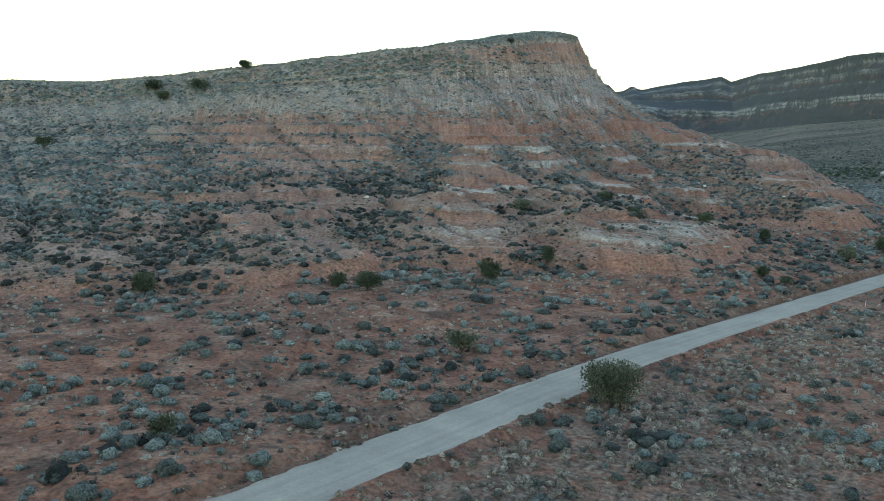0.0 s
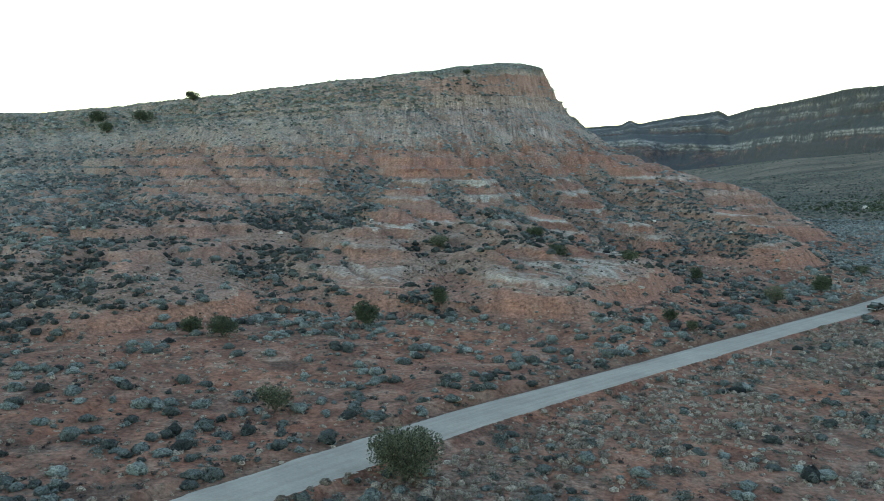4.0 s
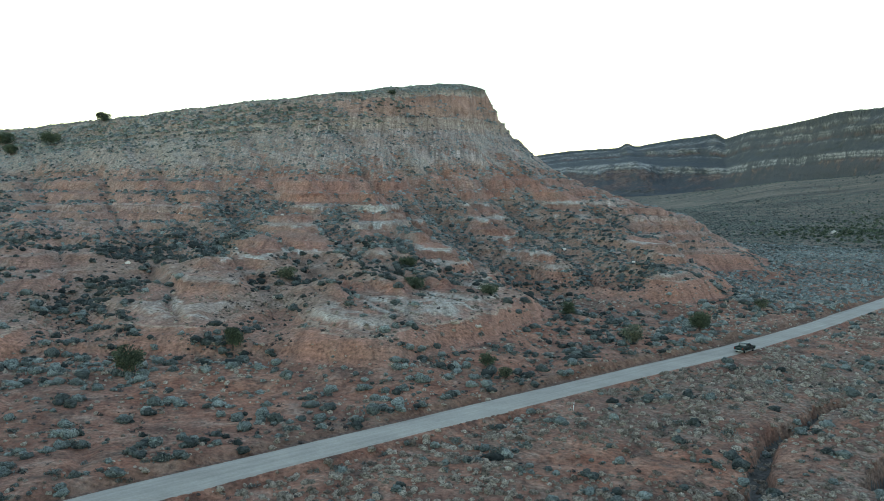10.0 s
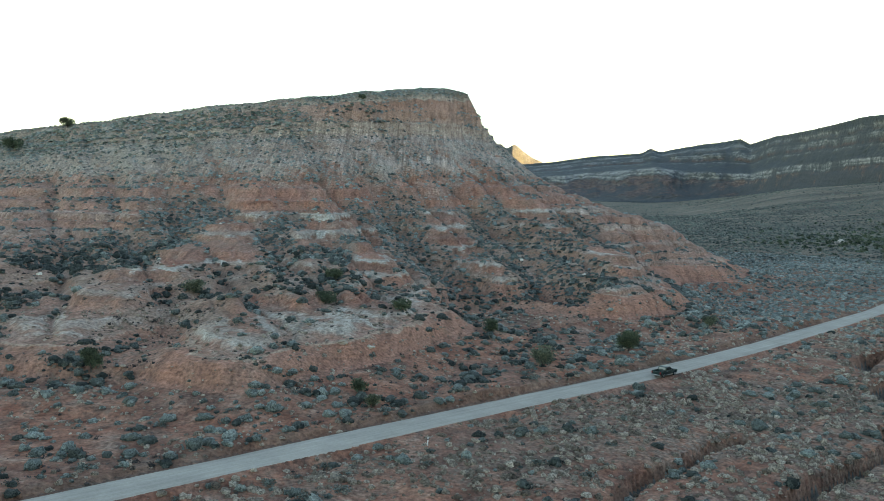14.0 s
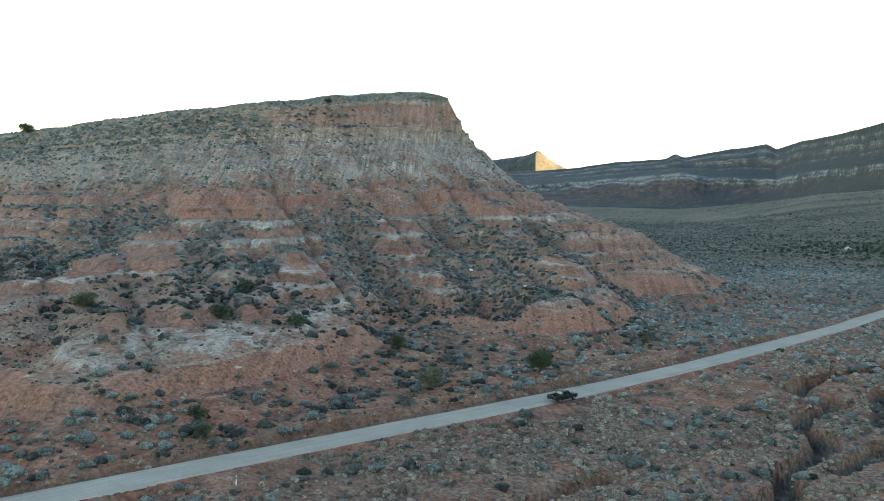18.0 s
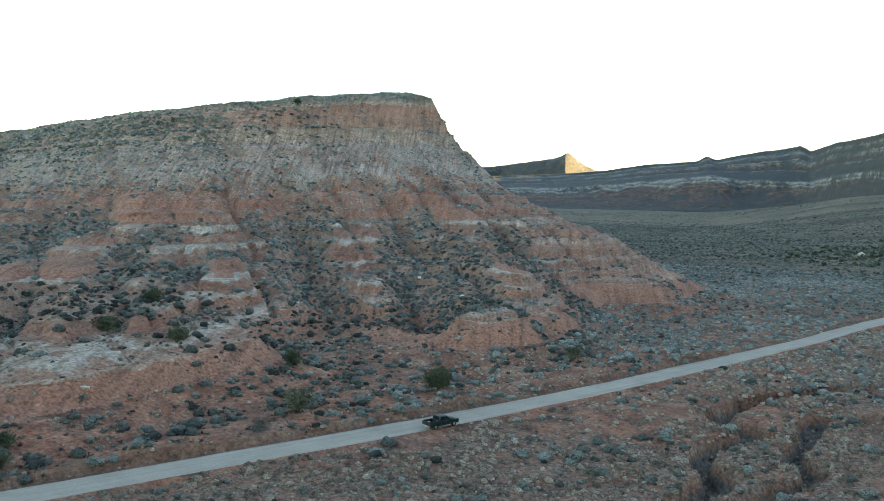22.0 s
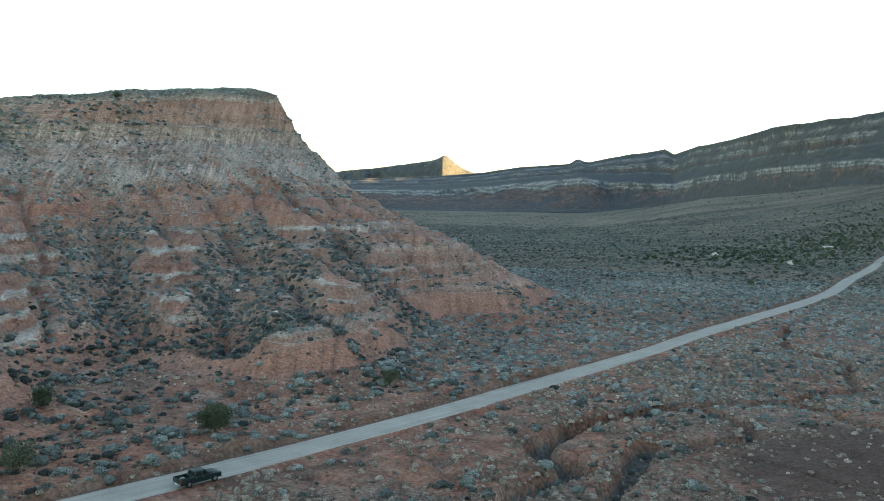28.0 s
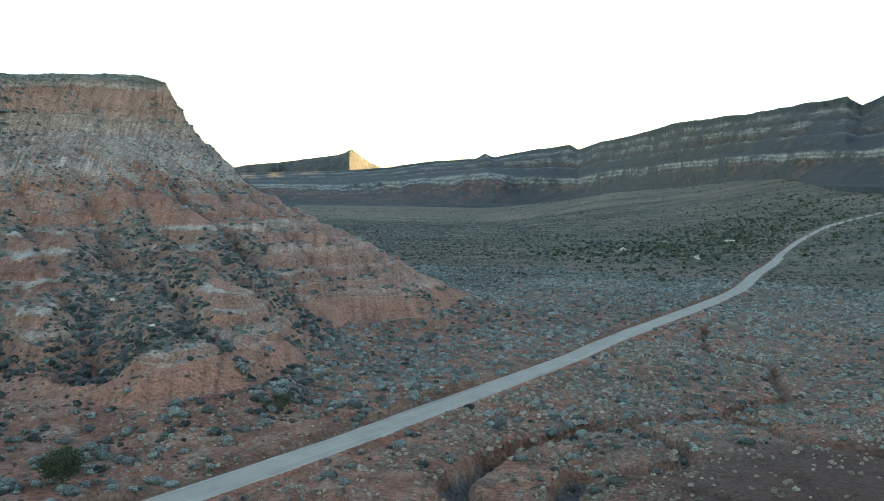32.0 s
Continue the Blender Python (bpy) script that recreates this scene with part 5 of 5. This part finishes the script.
for k in range(6):
    v, f = sprays(rng2, 300, 1.0, 0.8, 0.125, 7)
    top = thing("sagebrush", pose(0, 0, -50), "rounded grey-green sagebrush clump on red sand", "shrub", "sagebrush along the road")
    part_np("foliage", v, f, SAGE, top, tint=np.repeat(np.clip(rng2.normal(0.5, 0.2, 300), 0, 1), 4))
    for _ in range(4):
        bm = bmesh.new()
        a, w = rng2.uniform(0, 6.28), rng2.uniform(0.15, 0.5)
        tube(bm, [(0, 0, -0.1), (0.5 * w * math.cos(a), 0.5 * w * math.sin(a), 0.2), (w * math.cos(a), w * math.sin(a), 0.55)], [0.035, 0.025, 0.008], 4)
        part("stem", bm, BARK, top)
    SAGE_KINDS.append(top)
placed = 0
used_kind = set()
while placed < 230:
    s0 = rng2.uniform(0.08, 0.40)
    base = ROAD[int(s0 * (len(ROAD) - 1))]
    nxt = ROAD[int(s0 * (len(ROAD) - 1)) + 1]
    u = rng2.uniform(0, 1)
    px, py = base[0] + u * (nxt[0] - base[0]), base[1] + u * (nxt[1] - base[1])
    dx, dy = nxt[0] - base[0], nxt[1] - base[1]
    ln = math.hypot(dx, dy)
    off = rng2.choice([-1, 1]) * (ROAD_HALF + 1.6 + 26 * rng2.random() ** 1.6)
    px, py = px - dy / ln * off, py + dx / ln * off
    size = 0.5 + 1.0 * rng2.random() ** 1.6
    z, lev, dr, _, cut = land(np.array([px]), np.array([py]))
    if dr[0] < ROAD_HALF + 0.6 + size * 0.7 or cut[0] > 0.8 or math.hypot(px - 125.3, py - 199.7) < 5:
        continue
    m = pose(px, py, z[0] - 0.05, 0, 0, rng2.uniform(0, 360)) @ Matrix.Diagonal((size, size, size * rng2.uniform(0.75, 1.05), 1))
    k = int(rng2.integers(0, 6))
    if k not in used_kind:
        SAGE_KINDS[k].matrix_world = m
        used_kind.add(k)
    else:
        keep = SAGE_KINDS[k].scale.copy()
        SAGE_KINDS[k].scale = (1, 1, 1)
        copy_thing(SAGE_KINDS[k], m)
        SAGE_KINDS[k].scale = keep
    placed += 1


# ---- stones ----
def stone_material(name, dark, light):
    mat, nt, bsdf = shader(name, 0.9)
    geo = nt.nodes.new("ShaderNodeNewGeometry")
    n = noise_tex(nt, 1.5, 5, 0.65, geo.outputs["Position"])
    k = math_node(nt, "ADD", math_node(nt, "MULTIPLY", n.outputs[0], 0.6), math_node(nt, "MULTIPLY", geo.outputs["Random Per Island"], 0.4))
    nt.links.new(ramp(nt, k, [(0.25, dark), (0.75, light)]).outputs[0], bsdf.inputs["Base Color"])
    bump(nt, bsdf, n.outputs[0], 0.5, 0.08)
    return mat


STONE = stone_material("stone", (0.20, 0.135, 0.10), (0.37, 0.30, 0.24))
CHALK = stone_material("pale_rock", (0.42, 0.38, 0.32), (0.62, 0.57, 0.5))


def rock_shape(r, sub=1):
    bm = bmesh.new()
    bmesh.ops.create_icosphere(bm, subdivisions=sub, radius=0.5)
    off = r.uniform(0, 50, 3)
    for v in bm.verts:
        n = v.co.normalized()
        v.co *= 0.75 + 0.55 * (noise.noise(n * 1.3 + Vector(off)) + 0.35 * noise.noise(n * 3.1 + Vector(off)))
        v.co.z *= 0.7
        v.co.x = round(v.co.x * 5) / 5 * 0.4 + v.co.x * 0.6
    return bm


rng3 = np.random.default_rng(17)
shapes = []
for k in range(6):
    bm = rock_shape(rng3, 1)
    bm.verts.index_update()
    shapes.append((np.array([v.co[:] for v in bm.verts]), np.array([[v.index for v in f.verts] for f in bm.faces])))
    bm.free()
x, y = candidates(rng3, 30000, 90, 420)
z, lev, d, side, cut = land(x, y)
want = np.where(lev < 0, 0.10 + 0.5 * np.exp(-((d - ROAD_HALF - 1.2) / 1.0) ** 2), np.where(lev < 1, 0.20, 0.16))
ok = (rng3.random(len(x)) < want) & (d > ROAD_HALF + 0.5)
x, y, z, lev = x[ok], y[ok], z[ok], lev[ok]
size = np.where(lev < 0, 0.16, 0.28) + rng3.random(len(x)) ** 4 * np.where(lev < 0, 0.5, 1.3)
tagged(new("stones", scatter_mesh("stones", shapes, x, y, z + 0.05 * size, size, rng3.uniform(0.6, 1.0, len(x)), rng3.random(len(x)), STONE, rng3)),
       "scattered pale sandstone stones and rubble", "stones", kind="stuff")

# tumbled blocks on the ledges and the verge
for k in range(46):
    r = np.random.default_rng(400 + k)
    if k < 20:
        s0 = r.uniform(0.10, 0.36)
        base = ROAD[int(s0 * (len(ROAD) - 1))]
        px, py = base[0] + r.normal(0, 1) - 4.6 * 0.68, base[1] + r.normal(0, 1) + 4.6 * 0.73
        big, mat = r.uniform(0.35, 0.75), STONE
        label = "rounded tan stone on the road verge"
    else:
        px, py = r.uniform(-30, 150), r.uniform(190, 330)
        big, mat = r.uniform(0.7, 1.9), CHALK if k % 3 else STONE
        label = "angular pale sandstone block on the mesa slope"
    z, lev, dr, _, _ = land(np.array([px]), np.array([py]))
    if dr[0] < ROAD_HALF + 0.5 or (k >= 20 and lev[0] < 0.2):
        continue
    bm = rock_shape(r, 2)
    bmesh.ops.scale(bm, vec=(big * r.uniform(0.8, 1.5), big, big * r.uniform(0.7, 1.1)), verts=bm.verts)
    me = bpy.data.meshes.new("boulder")
    bm.to_mesh(me)
    bm.free()
    me.materials.append(mat)
    ob = new("boulder", me)
    ob.matrix_world = pose(px, py, z[0] + 0.12 * big, 0, 0, r.uniform(0, 360))
    tagged(ob, label, "rock")

for name, px, py, big, tall, label in (("white_rock", 385, 668, 7.5, 6.0, "pale weathered rock outcrop among valley shrubs"),
                                       ("pale_bank", 398, 585, 5.0, 7.0, "pale eroded bank among valley shrubs"),
                                       ("pale_bank", 520, 760, 16, 5.0, "pale eroded bank among valley shrubs")):
    r = np.random.default_rng(int(px))
    bm = rock_shape(r, 3)
    bmesh.ops.scale(bm, vec=(big, big * 0.7, tall), verts=bm.verts)
    me = bpy.data.meshes.new(name)
    bm.to_mesh(me)
    bm.free()
    me.materials.append(CHALK)
    ob = new(name, me)
    ob.matrix_world = pose(px, py, float(height(px, py)[0]) + 0.1 * tall, 0, 0, 20)
    tagged(ob, label, "rock")

# far junipers in the hollow of the valley
rng4 = np.random.default_rng(23)
jun = [sprays(rng4, 34, 1.0, 1.4, 0.62, 4, 0.4) for _ in range(4)]
x = rng4.uniform(300, 900, 6000)
y = x * 0.98 + 290 + rng4.normal(0, 80, 6000) - 0.12 * (x - 300)
keepers = (rng4.random(6000) < 0.5 * np.exp(-(((x - 560) / 170) ** 2)) + 0.06) & (to_line(x, y, ROAD)[0] > 9)
x, y = x[keepers], y[keepers]
z = land(x, y)[0]
tagged(new("far_junipers", scatter_mesh("far_junipers", jun, x, y, z - 0.1, rng4.uniform(0.7, 2.6, len(x)) * rng4.uniform(0.7, 1.0, len(x)), rng4.uniform(0.7, 1.0, len(x)), rng4.random(len(x)), GREEN, rng4)),
       "dark junipers in the hollow of the far valley", "trees", kind="stuff")


# ---- marker post ----
def plain_material(name, color, roughness=0.6, metallic=0.0, speck=0.15, scale=9.0):
    mat, nt, bsdf = shader(name, roughness, metallic)
    tc = nt.nodes.new("ShaderNodeTexCoord")
    n = noise_tex(nt, scale, 5, 0.65, tc.outputs["Object"])
    lo, hi = tuple(c * (1 - speck) for c in color), tuple(min(1, c * (1 + speck)) for c in color)
    nt.links.new(ramp(nt, n.outputs[0], [(0.3, lo), (0.7, hi)]).outputs[0], bsdf.inputs["Base Color"])
    return mat


POST_WHITE = plain_material("post_white", (0.72, 0.7, 0.66), 0.6)
POST_DARK = plain_material("post_dark", (0.06, 0.05, 0.05), 0.6)


def rounded_box(bm, lo, hi, bevel=0.0, seg=1, taper=None):
    """A box between two corners; taper moves its upper face in by (x0, x1, y) metres."""
    x0, y0, z0 = lo
    x1, y1, z1 = hi
    t = taper or (0, 0, 0)
    co = [(x0, y0, z0), (x1, y0, z0), (x1, y1, z0), (x0, y1, z0),
          (x0 + t[0], y0 + t[2], z1), (x1 - t[1], y0 + t[2], z1), (x1 - t[1], y1 - t[2], z1), (x0 + t[0], y1 - t[2], z1)]
    v = [bm.verts.new(c) for c in co]
    for f in ((3, 2, 1, 0), (4, 5, 6, 7), (0, 1, 5, 4), (1, 2, 6, 5), (2, 3, 7, 6), (3, 0, 4, 7)):
        bm.faces.new([v[k] for k in f])
    if bevel:
        edges = list({e for w in v for e in w.link_edges})
        bmesh.ops.bevel(bm, geom=edges, offset=bevel, segments=seg, affect="EDGES", profile=0.5)


def prism(bm, outline, y0, y1, bevel=0.0):
    """An outline of (x, z) drawn out along y."""
    a = [bm.verts.new((x, y0, z)) for x, z in outline]
    b = [bm.verts.new((x, y1, z)) for x, z in outline]
    n = len(a)
    faces = [bm.faces.new(a), bm.faces.new(b[::-1])]
    for k in range(n):
        bm.faces.new((a[k], b[k], b[(k + 1) % n], a[(k + 1) % n]))
    bmesh.ops.recalc_face_normals(bm, faces=bm.faces)
    if bevel:
        edges = [e for f in faces for e in f.edges]
        bmesh.ops.bevel(bm, geom=edges, offset=bevel, segments=2, affect="EDGES", profile=0.5)


post = thing("marker_post", pose(80.6, 154.2, float(height(80.6, 154.2)[0]), 0, 3, 40), "white roadside marker post in red sand", "post")
bm = bmesh.new()
rounded_box(bm, (-0.07, -0.05, -0.3), (0.07, 0.05, 1.15), 0.012)
part("shaft", bm, POST_WHITE, post)
bm = bmesh.new()
rounded_box(bm, (-0.074, -0.054, 0.82), (0.074, 0.054, 0.94), 0.004)
part("band", bm, POST_DARK, post, "dark band")

# ---- pickup truck ----
PAINT = plain_material("truck_paint", (0.006, 0.024, 0.023), 0.36, 0.0, 0.1)
PAINT.node_tree.nodes["Principled BSDF"].inputs["Coat Weight"].default_value = 0.12
PAINT.node_tree.nodes["Principled BSDF"].inputs["Specular IOR Level"].default_value = 0.3
RUBBER = plain_material("rubber", (0.02, 0.02, 0.021), 0.85)
BLACK = plain_material("black_plastic", (0.015, 0.015, 0.016), 0.6)
ALLOY = plain_material("alloy", (0.27, 0.28, 0.28), 0.45, 0.7)
CHROME = plain_material("chrome", (0.40, 0.42, 0.43), 0.3, 1.0, 0.05)
LAMP_RED = plain_material("lamp_red", (0.35, 0.02, 0.015), 0.25)
LAMP_CLEAR = plain_material("lamp_clear", (0.7, 0.72, 0.72), 0.12)
LINER = plain_material("bed_liner", (0.012, 0.012, 0.013), 0.85)
GLASS = plain_material("tinted_glass", (0.01, 0.014, 0.016), 0.05, 0.0, 0.05)
GLASS.node_tree.nodes["Principled BSDF"].inputs["Specular IOR Level"].default_value = 0.8


def arch(cx, r, z0, n=9):
    return [(cx + r * math.cos(a), z0 + r * math.sin(a)) for a in np.linspace(math.pi, 0, n)]


def pickup(m):
    t = thing("pickup_truck", m, "dark green crew-cab pickup truck driving on the gravel road", "truck")
    rear, front, wr = -1.72, 1.95, 0.40
    # sides below the windows, with the wheel arches cut out
    for y0, y1 in ((0.86, 1.0), (-1.0, -0.86)):
        bm = bmesh.new()
        low = [(-2.92, 0.62)] + arch(rear, 0.50, 0.50) + [(-1.15, 0.48), (1.38, 0.48)] + arch(front, 0.50, 0.50) + [(2.86, 0.58)]
        high = [(2.90, 1.0), (2.80, 1.14), (1.30, 1.24), (-0.98, 1.26), (-2.92, 1.27)]
        prism(bm, low + high, y0, y1, 0.02)
        part("side_panel", bm, PAINT, t)
    bm = bmesh.new()
    prism(bm, [(1.18, 0.6), (2.84, 0.6), (2.88, 1.0), (2.76, 1.15), (2.2, 1.22), (1.22, 1.27)], -0.87, 0.87, 0.03)
    part("hood", bm, PAINT, t)
    bm = bmesh.new()
    rounded_box(bm, (-0.98, -0.87, 0.45), (1.2, 0.87, 1.25), 0.02)
    part("cab_body", bm, PAINT, t)
    bm = bmesh.new()
    rounded_box(bm, (-0.98, -0.96, 1.24), (1.30, 0.96, 1.90), 0.05, 2, (0.14, 0.72, 0.17))
    part("cab_roof", bm, PAINT, t)
    # glass, a little proud of the cab
    def pane(name, pts, off):
        bm = bmesh.new()
        v = [bm.verts.new(Vector(p) + Vector(off)) for p in pts]
        w = [bm.verts.new(Vector(p) - Vector(off)) for p in pts]
        bm.faces.new(v)
        bm.faces.new(w[::-1])
        for k in range(len(v)):
            bm.faces.new((v[k], w[k], w[(k + 1) % len(v)], v[(k + 1) % len(v)]))
        bmesh.ops.recalc_face_normals(bm, faces=bm.faces)
        part(name, bm, GLASS, t, "dark tinted glass", smooth=False)
    pane("windshield", [(1.235, -0.82, 1.31), (1.235, 0.82, 1.31), (0.67, 0.72, 1.83), (0.67, -0.72, 1.83)], (0.016, 0, 0.016))
    pane("rear_window", [(-0.955, 0.75, 1.36), (-0.955, -0.75, 1.36), (-0.86, -0.68, 1.80), (-0.86, 0.68, 1.80)], (-0.014, 0, 0.004))
    for sgn in (1, -1):
        a, b = 0.945 * sgn, 0.825 * sgn
        pane("side_window", [(0.20, a, 1.31), (1.02, a, 1.31), (0.52, b, 1.79), (0.20, b, 1.79)], (0, 0.012 * sgn, 0.003))
        pane("side_window", [(-0.80, a, 1.31), (0.10, a, 1.31), (0.10, b, 1.79), (-0.70, b, 1.79)], (0, 0.012 * sgn, 0.003))
        for x in (0.15, -0.82):
            bm = bmesh.new()
            rounded_box(bm, (x, min(1.0 * sgn, 1.03 * sgn), 1.06), (x + 0.2, max(1.0 * sgn, 1.03 * sgn), 1.10), 0.008)
            part("door_handle", bm, CHROME, t, "chrome handle")
        bm = bmesh.new()
        rounded_box(bm, (0.92, min(0.98 * sgn, 1.2 * sgn), 1.26), (1.04, max(0.98 * sgn, 1.2 * sgn), 1.46), 0.03)
        part("wing_mirror", bm, BLACK, t)
        bm = bmesh.new()
        rounded_box(bm, (-1.0, min(0.96 * sgn, 1.08 * sgn), 0.40), (1.3, max(0.96 * sgn, 1.08 * sgn), 0.46), 0.02)
        part("running_board", bm, CHROME, t, "bright running board")
        bm = bmesh.new()
        rounded_box(bm, (-2.95, min(0.80 * sgn, 1.0 * sgn), 0.86), (-2.86, max(0.80 * sgn, 1.0 * sgn), 1.2), 0.02)
        part("tail_light", bm, LAMP_RED, t, "red lamp")
        bm = bmesh.new()
        rounded_box(bm, (2.76, min(0.60 * sgn, 0.94 * sgn), 0.86), (2.92, max(0.60 * sgn, 0.94 * sgn), 1.04), 0.03)
        part("headlight", bm, LAMP_CLEAR, t, "clear lamp")
    # load bed
    bm = bmesh.new()
    rounded_box(bm, (-2.88, -0.87, 0.66), (-1.0, 0.87, 0.76), 0.01)
    part("bed_floor", bm, LINER, t, "black liner")
    bm = bmesh.new()
    rounded_box(bm, (-1.06, -0.87, 0.7), (-0.99, 0.87, 1.27), 0.01)
    part("bed_front_wall", bm, PAINT, t)
    bm = bmesh.new()
    rounded_box(bm, (-2.93, -0.86, 0.68), (-2.85, 0.86, 1.26), 0.02, 2)
    gate = part("tailgate", bm, PAINT, t)
    bm = bmesh.new()
    rounded_box(bm, (-2.955, -0.14, 1.08), (-2.925, 0.14, 1.16), 0.01)
    part("tailgate_handle", bm, BLACK, gate)
    for sgn in (1, -1):
        bm = bmesh.new()
        rounded_box(bm, (-2.9, min(0.84 * sgn, 1.0 * sgn), 1.262), (-1.0, max(0.84 * sgn, 1.0 * sgn), 1.30), 0.012)
        part("bed_rail", bm, BLACK, t)
    bm = bmesh.new()
    rounded_box(bm, (-3.06, -0.95, 0.50), (-2.90, 0.95, 0.68), 0.03, 2)
    rb = part("rear_bumper", bm, CHROME, t, "chrome bumper")
    bm = bmesh.new()
    rounded_box(bm, (-3.075, -0.16, 0.54), (-3.055, 0.16, 0.66), 0.004)
    part("number_plate", bm, POST_WHITE, rb, "pale plate")
    bm = bmesh.new()
    rounded_box(bm, (2.84, -0.96, 0.45), (3.02, 0.96, 0.68), 0.04, 2)
    part("front_bumper", bm, CHROME, t, "chrome bumper")
    bm = bmesh.new()
    rounded_box(bm, (2.82, -0.58, 0.72), (2.93, 0.58, 1.04), 0.03)
    part("grille", bm, BLACK, t)
    bm = bmesh.new()
    rounded_box(bm, (-2.7, -0.5, 0.36), (2.7, 0.5, 0.62), 0.02)
    part("chassis", bm, BLACK, t)
    for x in (rear, front):
        for sgn in (1, -1):
            bm = bmesh.new()
            prof = [(0.24, -0.13), (0.37, -0.14), (0.40, -0.10), (0.405, 0.0), (0.40, 0.10), (0.37, 0.14), (0.24, 0.13)]
            rings = []
            for a in np.linspace(0, 2 * math.pi, 29)[:-1]:
                rings.append([bm.verts.new((x + r * math.cos(a), 0.86 * sgn + w, wr + r * math.sin(a))) for r, w in prof])
            for k in range(28):
                p, q = rings[k], rings[(k + 1) % 28]
                for j in range(len(prof) - 1):
                    bm.faces.new((p[j], p[j + 1], q[j + 1], q[j]))
            bmesh.ops.recalc_face_normals(bm, faces=bm.faces)
            wheel = part("wheel", bm, RUBBER, t, "black tyre")
            bm = bmesh.new()
            face = 0.86 * sgn + 0.10 * sgn
            bmesh.ops.create_cone(bm, cap_ends=True, segments=24, radius1=0.25, radius2=0.22, depth=0.06,
                                  matrix=Matrix.Translation((x, face, wr)) @ Matrix.Rotation(math.radians(-90 * sgn), 4, "X"))
            part("rim", bm, ALLOY, wheel, "silver rim")
            bm = bmesh.new()
            for k in range(5):
                a = 2 * math.pi * k / 5
                c = Vector((x + 0.13 * math.cos(a), face + 0.034 * sgn, wr + 0.13 * math.sin(a)))
                bmesh.ops.create_cone(bm, cap_ends=True, segments=8, radius1=0.045, radius2=0.045, depth=0.012,
                                      matrix=Matrix.Translation(c) @ Matrix.Rotation(math.radians(90), 4, "X"))
            part("rim_hole", bm, BLACK, wheel)
    return t


tx, ty = 125.3, 199.8
pickup(pose(tx, ty, float(road_height(np.array([tx]), np.array([ty]))[0]) + 0.045, 0, 0, 43.0))
